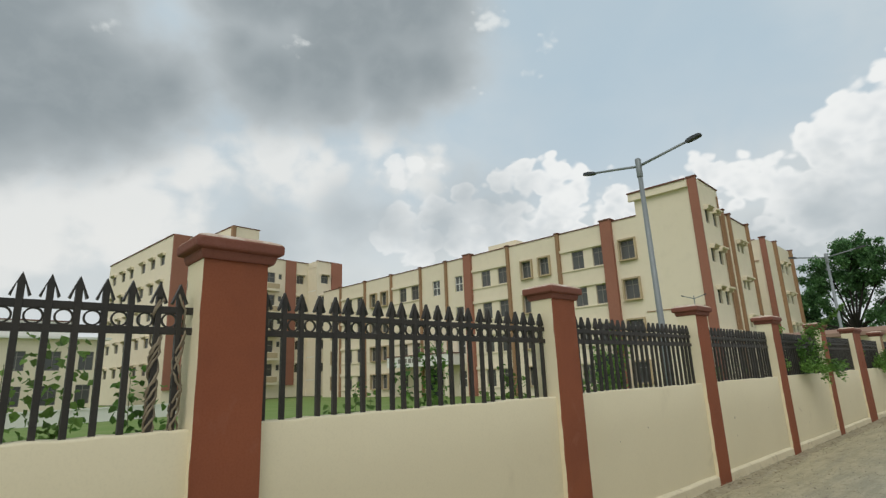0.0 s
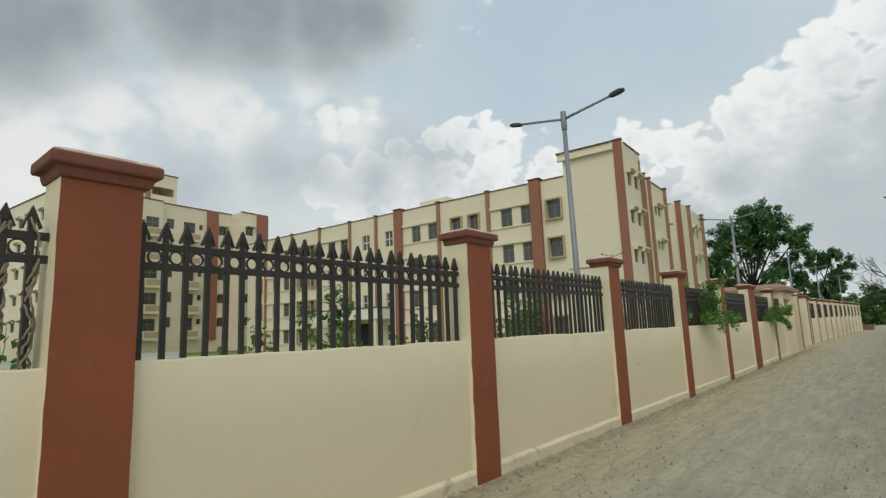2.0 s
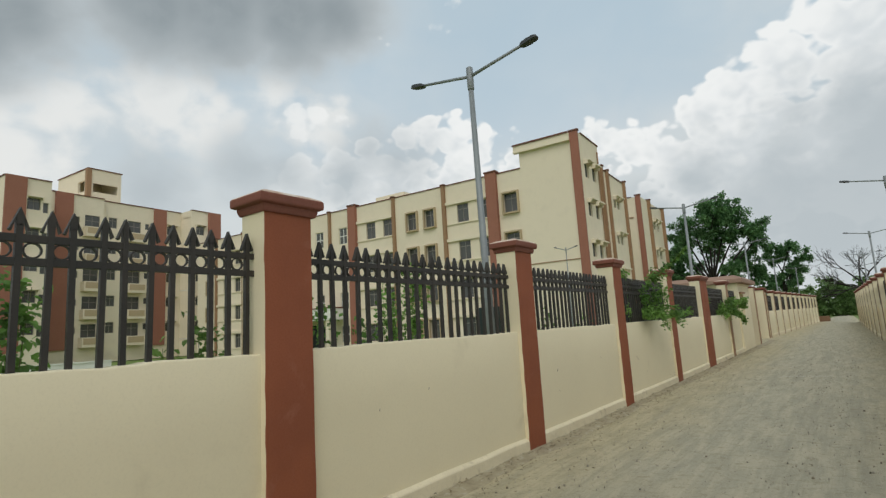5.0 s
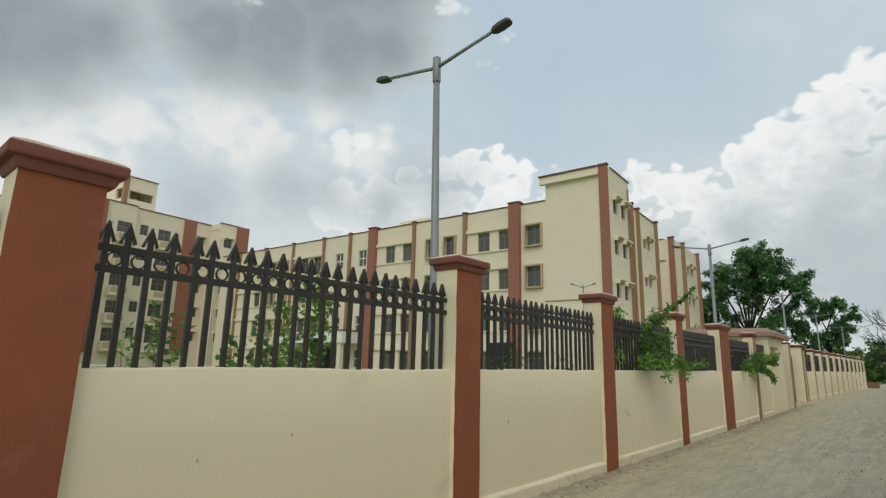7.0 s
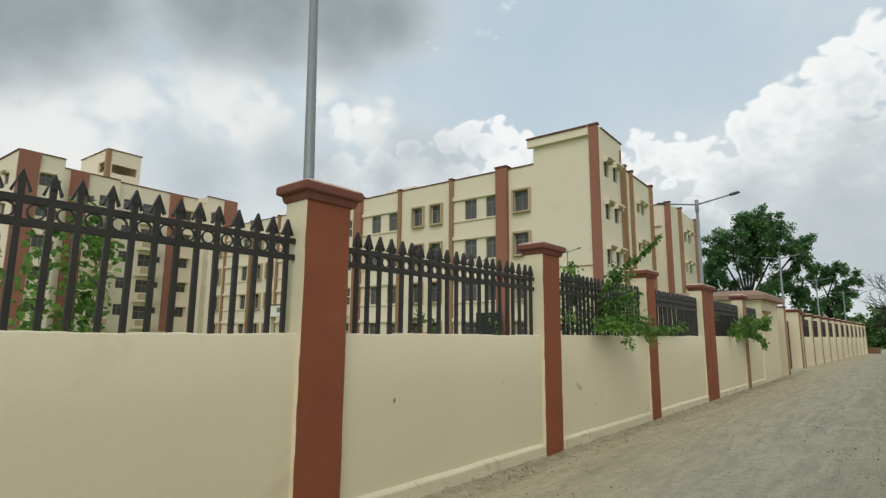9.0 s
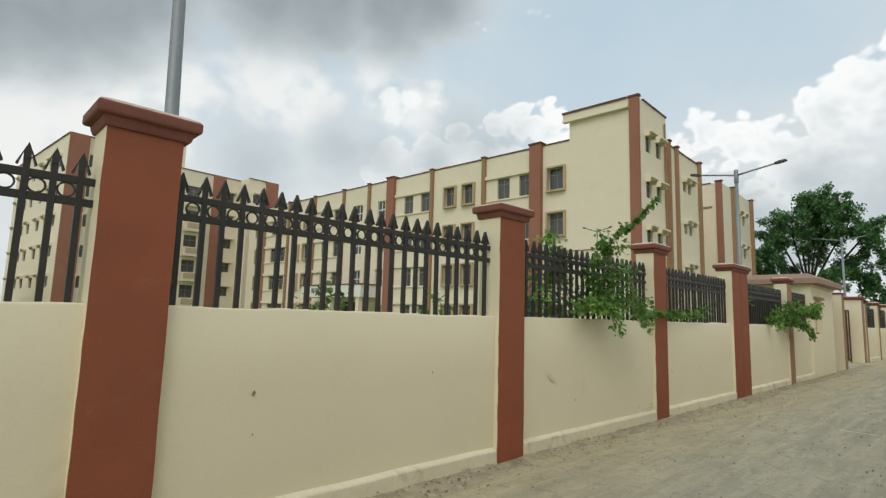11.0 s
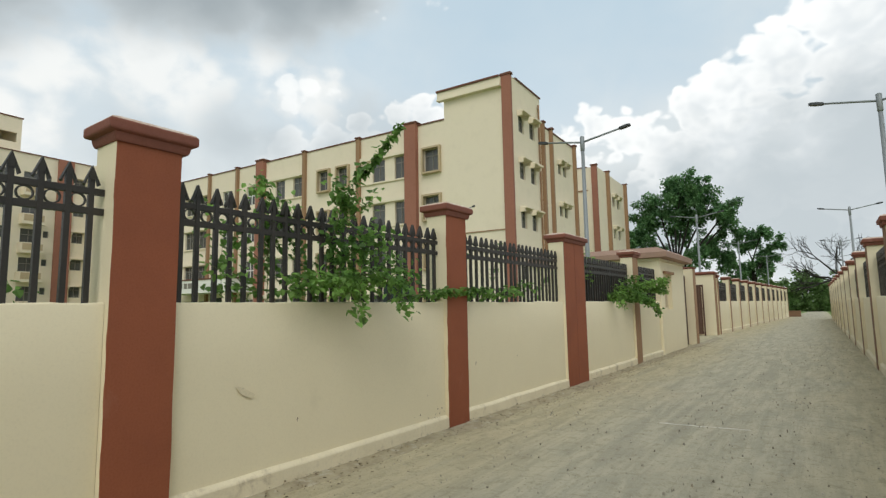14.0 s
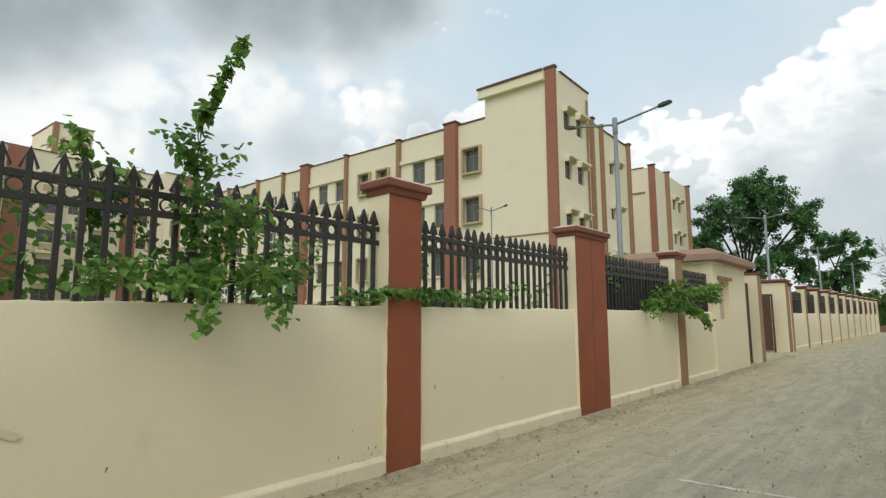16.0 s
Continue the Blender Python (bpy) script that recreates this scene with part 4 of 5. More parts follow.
# ---- street lamps ----


def lamp_arm(side):
    bm = tube(bmesh.new(), [(0, 0, 5.42), (side * 0.3, 0, 5.475), (side * 0.94, 0, 5.585)], [0.026, 0.024, 0.022], 8)
    return bm


def lamp_head(side):
    bm = bmesh.new()
    t = Matrix.Translation((side * 1.04, 0, 5.60)) @ Matrix.Rotation(-side * radians(10), 4, "Y") @ Matrix.Scale(0.8, 4)
    loops = []
    for x, w, h in ((-0.17, 0.03, 0.03), (-0.12, 0.07, 0.04), (0.0, 0.085, 0.045), (0.14, 0.08, 0.035), (0.18, 0.05, 0.02)):
        loops.append([t @ Vector((x, y, z)) for y, z in ((-w, -h * 0.7), (w, -h * 0.7), (w * 0.85, h), (-w * 0.85, h))])
    return rings(bm, loops)


def street_lamp(m, label, first=[]):
    root = thing("street_lamp", m, label, "street lamp", "street lamps")
    if not first:
        pole = tube(bmesh.new(), [(0, 0, -0.02), (0, 0, 2.4), (0, 0, 2.44), (0, 0, 5.2)], [0.075, 0.065, 0.056, 0.042], 10)
        cup = tube(bmesh.new(), [(0, 0, 5.2), (0, 0, 5.22), (0, 0, 5.56), (0, 0, 5.58)], [0.045, 0.055, 0.055, 0.03], 10)
        base = boxes((-0.14, 0.14, -0.14, 0.14, 0.0, 0.02), bevel=0.004)
        first += [mesh_of(pole, "pole", STEEL, True), mesh_of(cup, "collar", STEEL, True), mesh_of(base, "base_plate", STEEL)]
        first += [mesh_of(lamp_arm(s), "arm", STEEL, True) for s in (1, -1)] + [mesh_of(lamp_head(s), "lamp_head", LAMP_DARK) for s in (1, -1)]
    part("pole", first[0], None, root)
    part("collar", first[1], None, root)
    part("base_plate", first[2], None, root)
    for k in (3, 4):
        arm = part("arm", first[k], None, root)
        part("lamp_head", first[k + 2], None, arm, "dark LED lamp head")


for i, (x, y) in enumerate(((-0.84, 6.12), (-0.95, 20.05), (-1.0, 34.8), (-0.9, 49.0), (-0.3, 63.0))):
    street_lamp(pose(x, y, 0, 0 if i else 1.35, 0, random.uniform(-2, 2)), "grey steel double-arm street lamp standing behind the wall")
for y in (21.2, 37.2, 53.0, 69.0):
    street_lamp(pose(4.85, y, 0, 0, 0, random.uniform(-2, 2)), "grey steel double-arm street lamp behind the wall across the lane")
small = pose(-7.72, 24.73, 0, 0, 0, 25) @ Matrix.Diagonal((0.5, 1, 0.95, 1))
street_lamp(small, "slim double-arm lamp on the lawn before the tower")

# ---- plants ----


def leaf_into(vs, fs, at, along, up, size, wide=0.8):
    """A pointed leaf folded on its midrib: six points, two four-sided halves."""
    side = along.cross(up).normalized()
    up = side.cross(along)
    k = len(vs)
    s = size
    for a, b, c in ((0, 0, 0), (0.35, wide * 0.5, 0.12), (0.8, wide * 0.28, 0.04), (1.05, 0, -0.1), (0.8, -wide * 0.28, 0.04), (0.35, -wide * 0.5, 0.12)):
        vs.append(tuple(at + along * (a * s) + side * (b * s) + up * (c * s)))
    fs += [(k, k + 1, k + 2, k + 3), (k, k + 3, k + 4, k + 5)]


def leaf_mesh(name, vs, fs, mat):
    me = bpy.data.meshes.new(name)
    me.from_pydata(vs, [], fs)
    me.materials.append(mat)
    return me


def rnd(rng, s=1.0):
    return Vector((rng.uniform(-s, s), rng.uniform(-s, s), rng.uniform(-s, s)))


def shoot(rng, start, end, bow, n=9):
    """A bowed polyline from start to end."""
    a, b = Vector(start), Vector(end)
    mid = (a + b) / 2 + Vector(bow)
    out = []
    for i in range(n):
        t = i / (n - 1)
        out.append((a * (1 - t) ** 2 + mid * 2 * t * (1 - t) + b * t * t) + rnd(rng, 0.012))
    return out


def shrub(seed, label, stems, size=0.06, density=60, spread=0.09, mat=LEAF, category="shrub", radius=0.007, group=""):
    """stems: (start, end, bow, density factor, leaf spread factor)."""
    rng = random.Random(seed)
    base = Vector(stems[0][0])
    root = thing("shrub", Matrix.Translation(base), label, category, group)
    vs, fs, bm = [], [], bmesh.new()
    for start, end, bow, dens, spr in stems:
        pts = [p - base for p in shoot(rng, start, end, bow)]
        tube(bm, pts, [radius * (1 - 0.75 * i / (len(pts) - 1)) for i in range(len(pts))], 5)
        length = (pts[-1] - pts[0]).length
        for _ in range(int(length * density * dens)):
            t = rng.uniform(0.12, 1.0) * (len(pts) - 1)
            i = min(int(t), len(pts) - 2)
            p = pts[i].lerp(pts[i + 1], t - i) + rnd(rng, spread * spr)
            d = (rnd(rng) + Vector((0.35, 0.2, -0.35))).normalized()
            leaf_into(vs, fs, p, d, (Vector((0.35, 0, 1)) + rnd(rng, 0.7)).normalized(), size * rng.uniform(0.55, 1.25), 0.9)
    part("stem", bm, STEM, root)
    tagged(part("foliage", leaf_mesh("foliage", vs, fs, mat), None, root), kind="stuff")
    return root


shrub(3, "leafy climbing bush spilling through the fence with a tall shoot", [
    ((-0.42, 11.15, 0.0), (-0.32, 11.12, 2.2), (0.05, 0.0, 0), 0.8, 1.6),
    ((-0.30, 11.1, 1.7), (0.22, 10.92, 2.42), (-0.05, 0.0, 0.1), 2.2, 0.9),
    ((0.15, 10.95, 2.25), (0.52, 10.80, 2.62), (-0.03, 0.0, 0.02), 1.8, 0.5),
    ((0.45, 10.82, 2.52), (0.90, 10.83, 2.90), (0.03, -0.04, -0.02), 2.0, 0.28),
    ((0.2, 10.95, 2.2), (0.25, 10.72, 2.52), (0, 0, 0.1), 2.2, 0.8),
    ((0.2, 10.95, 2.2), (0.42, 11.1, 2.42), (0, 0, 0.05), 1.6, 0.8),
    ((-0.4, 11.2, 1.3), (-0.3, 10.3, 2.5), (0, 0.1, 0.1), 1.3, 1.3),
    ((-0.4, 11.2, 1.2), (-0.35, 9.9, 2.2), (0, 0.0, 0.1), 1.0, 1.5),
    ((-0.4, 11.2, 1.2), (-0.35, 10.6, 2.4), (0, -0.1, 0.2), 1.1, 1.5),
    ((-0.4, 10.6, 0.0), (-0.32, 10.5, 2.2), (0, -0.1, 0.0), 1.2, 1.7),
    ((-0.4, 10.2, 0.0), (-0.32, 10.05, 2.0), (0, -0.1, 0.0), 1.0, 1.6),
    ((-0.4, 11.7, 0.0), (-0.32, 11.8, 2.1), (0, -0.1, 0.0), 1.2, 1.7),
    ((-0.3, 10.4, 1.5), (-0.1, 9.8, 1.75), (0, 0, 0.1), 1.6, 1.2),
    ((-0.35, 10.5, 1.9), (-0.25, 10.36, 2.57), (0, 0, 0.05), 2.2, 0.6),
    ((-0.35, 10.5, 1.9), (-0.25, 10.62, 2.40), (0, 0, 0.05), 1.8, 0.9),
    ((-0.1, 12.2, 1.55), (0.06, 12.95, 1.58), (0.12, 0, 0.04), 2.0, 0.35),
    ((0.05, 12.9, 1.58), (0.0, 13.7, 1.62), (0.06, 0, 0.02), 2.0, 0.4),
    ((-0.4, 11.15, 1.2), (-0.3, 12.3, 2.0), (0, 0, 0.2), 1.0, 1.5),
    ((-0.35, 11.1, 1.5), (0.25, 11.15, 2.12), (0.1, 0, 0.2), 2.6, 1.4),
    ((-0.3, 11.2, 1.8), (0.35, 11.3, 2.0), (0.1, 0, 0.2), 2.0, 1.3),
    ((-0.2, 11.2, 1.7), (0.36, 10.92, 1.34), (0.2, 0, 0.3), 3.4, 0.9),
    ((-0.2, 11.3, 1.7), (0.52, 11.36, 1.38), (0.3, 0, 0.32), 2.8, 0.9),
    ((-0.2, 11.3, 1.6), (0.45, 11.62, 1.66), (0.2, 0, 0.15), 2.2, 1.1),
    ((-0.2, 11.2, 1.62), (0.15, 10.35, 1.60), (0.15, 0, 0.12), 3.0, 0.9),
    ((-0.2, 11.2, 1.60), (0.30, 10.75, 1.58), (0.15, 0, 0.12), 2.6, 1.0),
    ((-0.25, 11.3, 1.6), (0.25, 11.75, 1.80), (0.1, 0, 0.2), 2.0, 1.3),
    ((-0.3, 12.2, 1.5), (-0.05, 13.3, 1.58), (0.08, 0, 0.0), 1.2, 0.6),
], size=0.062, density=84)
shrub(5, "thin trailing creeper hanging along the fence foot", [
    ((-0.25, 13.2, 1.5), (0.02, 14.6, 1.62), (0.08, 0, 0.0), 1.2, 0.7),
    ((-0.3, 13.9, 1.5), (-0.12, 15.2, 1.72), (0.05, 0, 0.1), 1.3, 1.0),
    ((-0.3, 14.2, 1.4), (-0.22, 14.4, 2.3), (0, 0, 0), 0.6, 0.6),
    ((-0.35, 13.6, 1.4), (-0.25, 13.5, 2.1), (0, 0, 0), 0.7, 0.6),
    ((-0.3, 15.4, 1.4), (-0.2, 16.1, 1.95), (0, 0, 0), 0.7, 0.8),
], size=0.07, density=60, category="creeper")
shrub(7, "green bush leaning over the wall near the double pillar", [
    ((-0.5, 19.2, 0.0), (-0.4, 19.2, 2.2), (0, 0, 0), 0.8, 1.8),
    ((-0.4, 19.2, 1.5), (0.25, 20.0, 1.95), (0.2, 0, 0.3), 1.8, 1.3),
    ((-0.4, 19.3, 1.5), (0.35, 21.9, 1.98), (0.3, 0, 0.2), 2.0, 1.0),
    ((-0.3, 20.6, 1.7), (0.3, 22.1, 1.75), (0.3, 0, 0.1), 2.0, 1.0),
    ((-0.3, 19.3, 1.5), (0.35, 21.2, 1.18), (0.4, 0, 0.35), 2.0, 0.8),
    ((-0.3, 19.3, 1.5), (0.3, 20.6, 1.42), (0.3, 0, 0.3), 2.2, 1.1),
    ((-0.3, 19.0, 1.5), (0.25, 18.6, 1.42), (0.2, 0, 0.25), 2.2, 1.0),
    ((-0.3, 19.3, 1.5), (0.3, 19.7, 1.52), (0.2, 0, 0.3), 2.4, 1.3),
    ((-0.4, 19.3, 1.5), (-0.3, 18.2, 2.4), (0, 0, 0.2), 1.2, 1.6),
    ((-0.4, 19.0, 1.4), (-0.25, 17.6, 2.1), (0, 0, 0.2), 1.2, 1.8),
], size=0.068, density=125)
for k, (x, y, h, w) in enumerate(((-0.5, -2.72, 2.08, 0.5), (-0.5, -2.25, 1.8, 0.6), (-0.55, 0.28, 2.05, 1.0), (-0.55, 1.45, 1.75, 0.8), (-0.75, 3.65, 1.95, 0.9), (-0.8, 4.15, 2.35, 1.2), (-0.6, -0.5, 1.7, 0.6), (-0.8, 2.8, 1.9, 0.5), (-0.55, 3.2, 1.58, 0.5),
                                  (-0.6, 7.3, 1.75, 0.5), (-0.6, 18.0, 2.2, 1.4), (-0.5, 8.6, 1.65, 0.4))):
    shrub(40 + k, "young leafy plant growing behind the black fence", [
        ((x, y, 0.0), (x + 0.05, y + 0.03, h), (0.03, 0.05, 0), w * 1.3, 1.0),
        ((x, y, 0.8), (x + 0.1, y + 0.16, h - 0.1), (0.05, 0.08, 0), w, 1.0),
        ((x, y, 0.7), (x - 0.1, y - 0.14, h - 0.2), (-0.05, -0.08, 0), w, 1.0),
    ], size=0.058, density=150, mat=LEAF if k % 3 else LEAF_PALE, group="plants behind the fence")

dry = random.Random(77)
root = thing("dried_vine", Matrix.Identity(4), "dried brown creeper twisted round the fence bars beside a pillar", "creeper")
bm = bmesh.new()
for k in range(10):
    y0 = -2.043 - 0.136 * (k % 2)
    turn, rate = dry.uniform(0, 6.28), dry.choice((-1, 1)) * dry.uniform(0.45, 0.8)
    top = dry.randint(20, 30)
    tube(bm, [(-0.145 + 0.027 * math.cos(q * rate + turn), y0 + 0.027 * math.sin(q * rate + turn) + dry.uniform(-0.006, 0.006), 1.47 + q * 0.029) for q in range(top)], [0.007] * top, 5)
part("stem", bm, material("dry_stem", (0.30, 0.25, 0.18), (0.19, 0.155, 0.11), 0.95, 12, 60, 0.7, 0.2), root)

# ---- trees ----


def tree(seed, at, label, trunk, limbs, lobes, leaf, count, mat):
    """lobes: (x, y, z, radius) in metres from the foot; limbs run from the fork to each lobe."""
    rng = random.Random(seed)
    root = thing("tree", Matrix.Translation(at), label, "tree")
    bm = bmesh.new()
    fork = Vector((0.2, 0, trunk))
    tube(bm, [(0, 0, -0.2), (0.05, 0, trunk * 0.5), fork], [limbs, limbs * 0.75, limbs * 0.62], 9)
    vs, fs = [], []
    total = sum(l[3] ** 2 for l in lobes)
    for x, y, z, r in lobes:
        c = Vector((x, y, z))
        mid = fork.lerp(c, 0.55) + rnd(rng, 0.4)
        tube(bm, [fork + rnd(rng, 0.1), mid, c, c + rnd(rng, r * 0.6)], [limbs * 0.38, limbs * 0.24, limbs * 0.12, 0.02], 6)
        clumps = [c + rnd(rng).normalized() * r * rng.uniform(0.35, 1.0) for _ in range(max(5, int(r * r * 7)))]
        for q in clumps[:8]:
            tube(bm, [c.lerp(mid, 0.2), c.lerp(q, 0.5) + rnd(rng, 0.15), q], [limbs * 0.1, 0.03, 0.015], 4)
        for _ in range(int(count * r * r / total)):
            q = clumps[rng.randrange(len(clumps))]
            p = q + rnd(rng).normalized() * (rng.random() ** 0.6) * (0.32 * r ** 0.5 + 0.12)
            leaf_into(vs, fs, p, (rnd(rng) + Vector((0, 0, -0.2))).normalized(), (Vector((0, 0, 1)) + rnd(rng, 0.8)).normalized(), leaf * rng.uniform(0.6, 1.3), 0.8)
    part("trunk", bm, BARK, root, smooth=True)
    tagged(part("crown", leaf_mesh("crown", vs, fs, mat), None, root), kind="stuff")


tree(11, (-8.0, 62.5, 0), "large spreading dark green tree behind the far wall", 4.5, 0.36, [
    (-3.0, 0, 8.5, 2.0), (-1.2, 0.5, 10.9, 2.1), (1.2, -0.4, 12.2, 2.0), (3.4, 0, 10.6, 2.0), (-4.2, 0.4, 6.6, 1.6), (-3.4, -1, 5.0, 1.3), (1.0, 1.2, 8.8, 1.9), (4.6, 0.6, 8.8, 1.5), (-0.4, 1.6, 12.9, 1.4),
    (3.4, 1.8, 7.0, 1.6), (5.2, 0, 10.4, 1.1), (2.4, -1.2, 5.6, 1.4), (-1.6, 1.0, 6.2, 1.2), (3.0, 0.4, 12.6, 1.2), (-2.6, 1.0, 10.6, 1.4), (1.2, 0.5, 10.6, 2.0)], 0.215, 34000, TREE_LEAF)
tree(12, (-1.9, 66.0, 0), "smaller dark tree beside the large one", 2.8, 0.3, [
    (-2.0, 0, 5.6, 1.4), (-0.4, 0.3, 7.2, 1.4), (1.0, 0, 7.6, 1.2), (1.6, 0.4, 6.0, 1.3), (-1.2, -0.4, 4.0, 1.2), (0.6, 0, 4.6, 1.2), (2.3, 0.3, 7.0, 0.9)], 0.20, 12500, TREE_LEAF)
tree(14, (-13.5, 66.0, 0), "dark green tree in the gap beside the rear block", 3.0, 0.35, [(-1.5, 0, 5.2, 1.8), (0.8, 0, 6.5, 1.8), (2.6, 0.5, 5.0, 1.7), (4.6, 0.5, 4.2, 1.6), (6.6, 0.5, 3.6, 1.4)], 0.34, 5200, TREE_LEAF)
for k, (x, y, s) in enumerate(((2.0, 96, 1.0), (6.0, 100, 1.15), (-3.5, 99, 1.0), (10.5, 97, 1.3), (15.0, 104, 1.5), (-9, 104, 1.1), (0.5, 108, 1.2), (20, 96, 1.4), (26, 100, 1.5))):
    tree(20 + k, (x, y, 0), "dense green roadside tree at the far end of the lane", 1.6 * s, 0.22 * s, [(-1.6 * s, 0, 2.6 * s, 1.5 * s), (0.3, 0, 3.9 * s, 1.5 * s), (1.8 * s, 0.3, 2.9 * s, 1.5 * s), (-0.2, -0.5, 1.5 * s, 1.5 * s), (1.9 * s, -0.6, 1.3 * s, 1.3 * s), (-2.0 * s, -0.6, 1.2 * s, 1.3 * s)], 0.42, 2600, TREE_DARK)


def bare_tree(seed, at, reach):
    rng = random.Random(seed)
    root = thing("bare_tree", Matrix.Translation(at), "leafless grey tree with crooked twigs", "tree")
    bm = bmesh.new()

    def grow(p, d, length, r, depth):
        q = p + d * length * 0.5 + rnd(rng, 0.12 * length)
        e = p + d * length + rnd(rng, 0.15 * length)
        tube(bm, [p, q, e], [r, r * 0.8, r * 0.6], 5)
        if depth:
            for _ in range(3 if depth > 2 else 2):
                grow(e if rng.random() < 0.7 else q, (d + rnd(rng, 0.75) + Vector((0, 0, 0.12))).normalized(), length * rng.uniform(0.6, 0.8), r * 0.58, depth - 1)

    grow(Vector((0, 0, -0.1)), Vector((-0.15, 0, 1)), 3.0, 0.24, 0)
    for d in ((-0.9, 0, 0.45), (-0.5, 0.2, 0.85), (0.3, 0, 0.9), (-1.0, 0, 0.12)):
        grow(Vector((-0.4, 0, 2.9)), Vector(d).normalized(), reach, 0.12, 5)
    part("trunk", bm, BARK, root, smooth=True)


bare_tree(5, (5.4, 66.0, 0), 1.75)

# ---- small things on the lane and the wall ----


def scatter(name, label, seed, count, place, sizes, mat, category):
    rng = random.Random(seed)
    vs, fs = [], []
    for _ in range(count):
        x, y = place(rng)
        s = rng.uniform(*sizes) * (0.5 + rng.random() ** 3)
        k = len(vs)
        top = s * rng.uniform(0.35, 0.8)
        ang = rng.uniform(0, 6.28)
        for j in range(5):
            q = ang + j * 1.2566
            rr = s * rng.uniform(0.7, 1.1)
            vs.append((x + math.cos(q) * rr, y + math.sin(q) * rr, -0.005))
        for j in range(5):
            q = ang + j * 1.2566 + 0.2
            vs.append((x + math.cos(q) * s * 0.6, y + math.sin(q) * s * 0.6, top * rng.uniform(0.75, 1.1) + 0.008))
        fs.append(tuple(range(k + 5, k + 10)))
        fs += [(k + j, k + (j + 1) % 5, k + 5 + (j + 1) % 5, k + 5 + j) for j in range(5)]
    tagged(part(name, leaf_mesh(name, vs, fs, mat), None), label, category, kind="stuff")


scatter("pebbles", "loose grey pebbles and grit on the dusty lane", 1, 3800, lambda r: (r.uniform(0.05, 4.4), 2.0 + 30 * r.random() ** 1.4), (0.004, 0.012), STONE, "pebbles")
scatter("stones", "scattered dark stones and hard clods on the dusty lane", 5, 750, lambda r: (min(4.35, max(0.1, r.choice((0.5, 1.6, 2.9, 3.9)) + r.gauss(0, 0.42))), -1.0 + 30 * r.random() ** 1.2), (0.006, 0.013), CLOD, "stones")
scatter("soil_clods", "dark soil clods and dry litter along the wall foot", 2, 2400, lambda r: (0.0 + abs(r.gauss(0, 0.2)), 1.0 + 30 * r.random()), (0.003, 0.010), SOIL, "soil")


def soil_strip():
    """Loose earth banked unevenly against the wall foot."""
    bm = bmesh.new()
    prev = None
    for i in range(420):
        y = -4.0 + i * 0.085
        reach = 0.16 + 0.22 * max(0.0, noise.noise((y * 0.55, 3.0, 0.0)) + 0.35) + 0.07 * noise.noise((y * 3.1, 8.0, 0.0))
        high = 0.020 + 0.018 * noise.noise((y * 1.9, 5.0, 0.0)) + 0.008 * noise.noise((y * 8.0, 6.0, 0.0))
        row = []
        for k in range(6):
            t = k / 5
            z = (1 - t) ** 1.4 * high + 0.006 * noise.noise((t * 5, y * 6, 2.0)) * (1 - t) + 0.009 - 0.025 * (t == 1)
            row.append(bm.verts.new((-0.03 + t * (reach + 0.03), y, z)))
        if prev:
            for a in range(5):
                bm.faces.new((prev[a], prev[a + 1], row[a + 1], row[a]))
        prev = row
    tagged(part("soil_bank", bm, BANK, smooth=True), "loose brown earth banked along the wall foot", "soil", kind="structure")


BANK = material("loose_earth", (0.40, 0.35, 0.24), (0.27, 0.23, 0.155), 0.98, 5.0, 45, 0.9, 0.5, third=(0.44, 0.40, 0.31), third_at=(0.52, 0.68), third_scale=9.0)
soil_strip()


def litter():
    rng = random.Random(31)
    vs, fs = [], []
    for k in range(1500):
        x, y = abs(rng.gauss(0.06, 0.13 if k % 4 else 0.4)) + 0.01, -1.0 + 27 * rng.random()
        a = rng.uniform(0, 6.28)
        leaf_into(vs, fs, Vector((x, y, 0.045 - 0.03 * min(1.0, x / 0.3))), Vector((math.cos(a), math.sin(a), rng.uniform(-0.1, 0.3))).normalized(), (Vector((0, 0, 1)) + rnd(rng, 0.4)).normalized(), rng.uniform(0.012, 0.042), 0.5)
    tagged(part("dry_leaves", leaf_mesh("dry_leaves", vs, fs, leaf_material("dry_leaf", (0.27, 0.21, 0.13), (0.17, 0.135, 0.085))), None), "dry brown leaves and twigs littering the wall foot", "litter", kind="stuff")


litter()


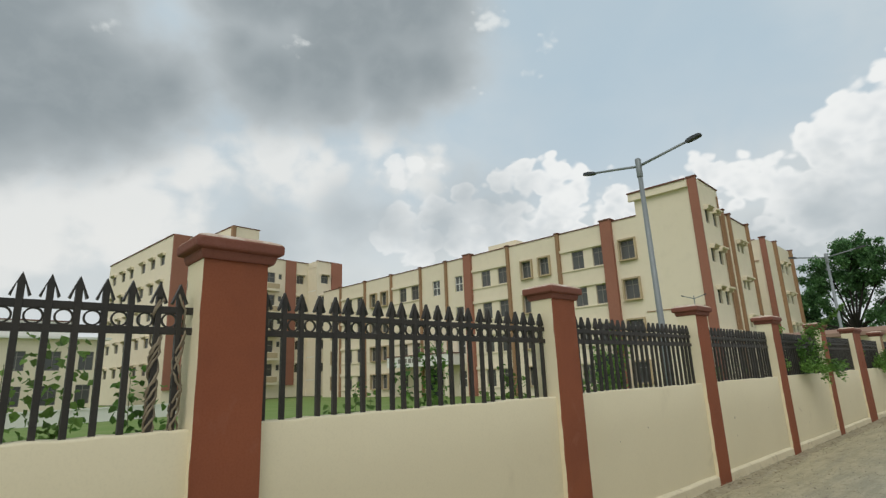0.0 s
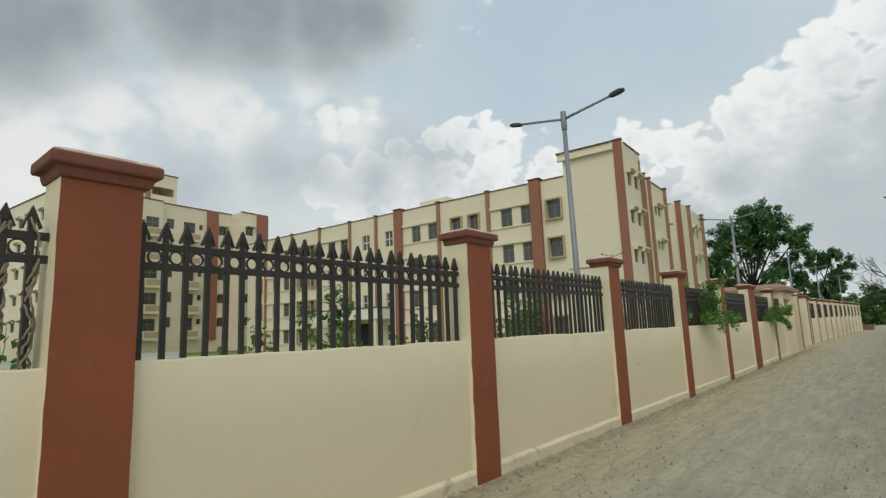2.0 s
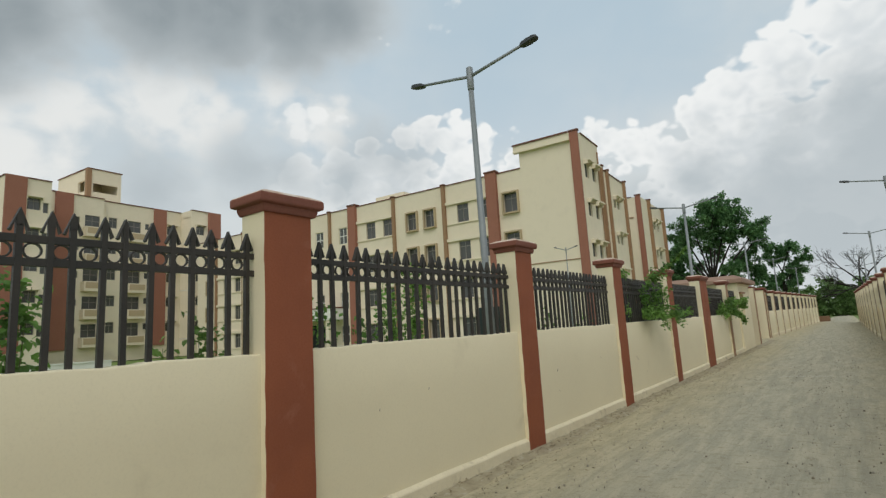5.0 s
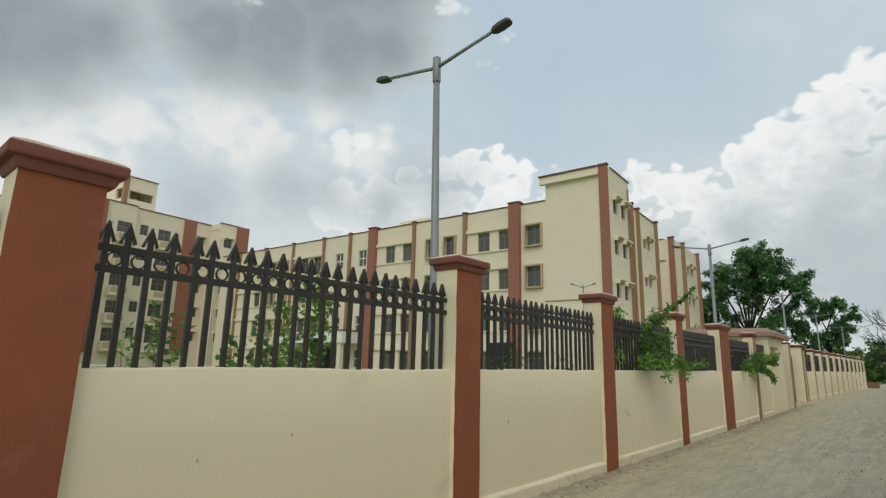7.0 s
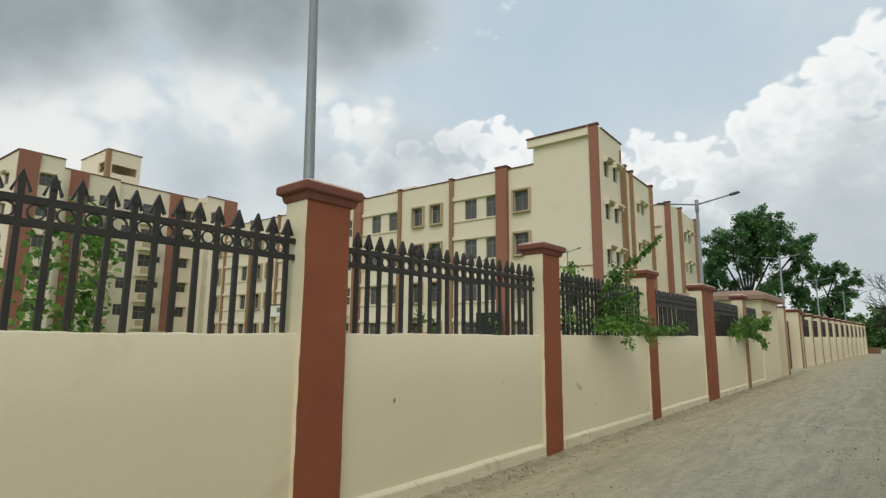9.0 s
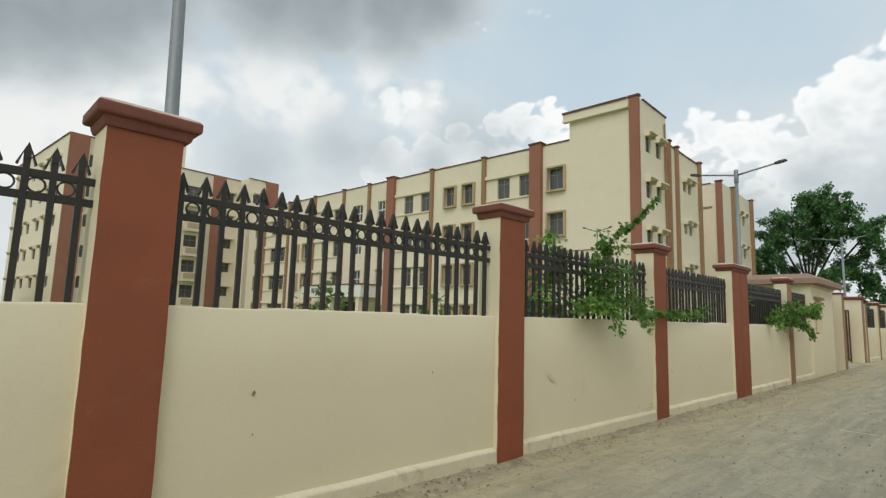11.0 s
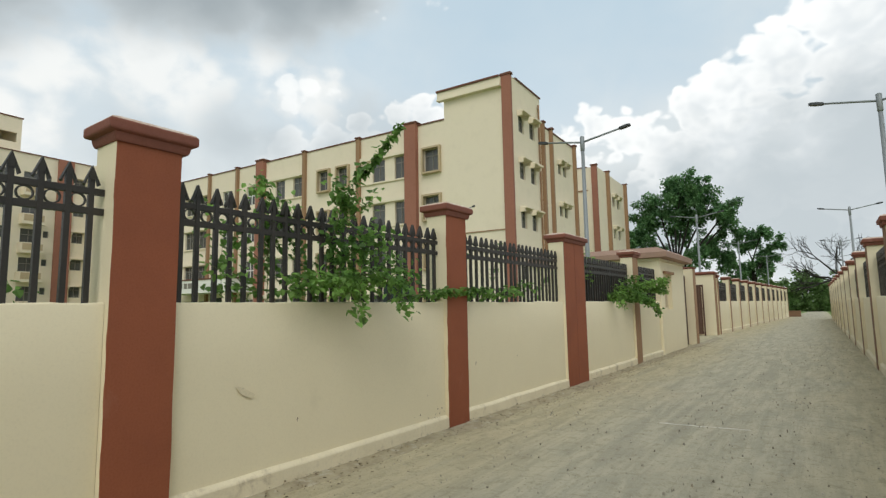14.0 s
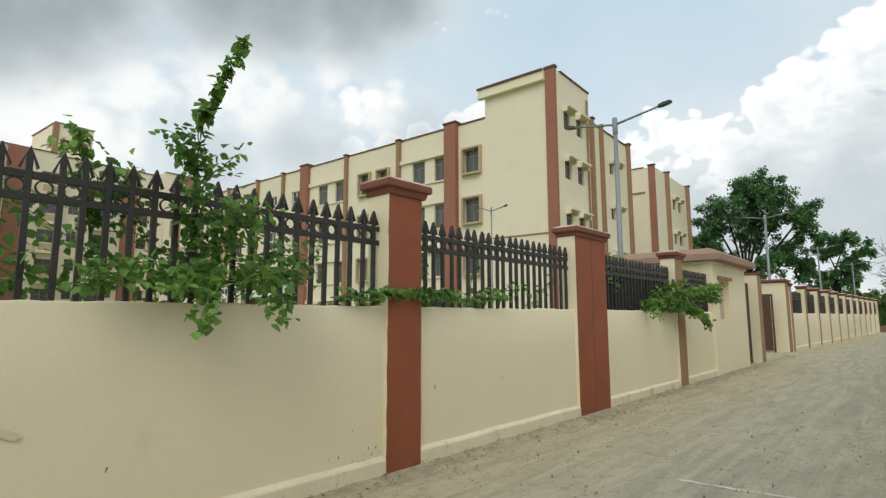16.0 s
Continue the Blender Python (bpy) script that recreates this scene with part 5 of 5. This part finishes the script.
def lime_mark():
    bm = bmesh.new()
    a = [(1.92 + 0.085 * k, 14.36 + 0.013 * k + 0.008 * math.sin(k * 2.1)) for k in range(12)]
    prev = None
    for i, (x, y) in enumerate(a):
        w = 0.017 + 0.008 * math.sin(i * 1.7)
        z = 0.004 + 0.012 * noise.noise((x * 1.1, y * 0.12, 0.3)) + 0.006 * noise.noise((x * 4, y * 0.7, 4.0))
        row = [bm.verts.new((x, y - w, z)), bm.verts.new((x, y + w, z))]
        if prev:
            bm.faces.new((prev[0], row[0], row[1], prev[1]))
        prev = row
    tagged(part("lime_mark", bm, CHALK), "faint white lime line scratched across the lane", "road marking", kind="structure")


lime_mark()


def chips(y, z, s, seed):
    rng = random.Random(seed)
    bm = bmesh.new()
    vs = [bm.verts.new((-0.0445, y + math.cos(q) * s * rng.uniform(0.4, 1.0) + 0.3 * s * math.sin(q), z + math.sin(q) * s * 2.0 * rng.uniform(0.5, 1.0))) for q in (k * 0.785 for k in range(8))]
    bm.faces.new(vs)
    tagged(part("plaster_chip", bm, MARK), "small dark scuff on the cream plaster", "scuff", "scuffs on the wall")


SMUDGE = material("pale_brown_smudge", (0.675, 0.595, 0.42), (0.72, 0.635, 0.45), 0.9, 12, 60, 0.9, 0.0)
bm = bmesh.new()
bm.faces.new([bm.verts.new((-0.0425, 10.09 + 0.085 * math.cos(q) * (1 + 0.25 * math.sin(3 * q)), 0.79 + 0.028 * math.sin(q) - 0.045 * math.cos(q))) for q in (k * 0.393 for k in range(16))])
tagged(part("plaster_smudge", bm, SMUDGE), "faint brown smudge rubbed into the cream plaster", "scuff", "scuffs on the wall")
rng = random.Random(9)
for k, (y, z, s) in enumerate(((6.51, 0.90, 0.014), (6.52, 0.62, 0.007), (7.4, 0.12, 0.014), (13.43, 0.70, 0.014), (14.56, 0.70, 0.009), (3.6, 1.0, 0.008), (8.2, 0.95, 0.008), (10.6, 0.5, 0.012), (2.9, 0.9, 0.008))):
    chips(y, z, s, k)
for k in range(26):
    chips(12.75 - abs(rng.gauss(0, 0.5)), 0.13 + abs(rng.gauss(0, 0.13)), rng.uniform(0.004, 0.010), 100 + k)
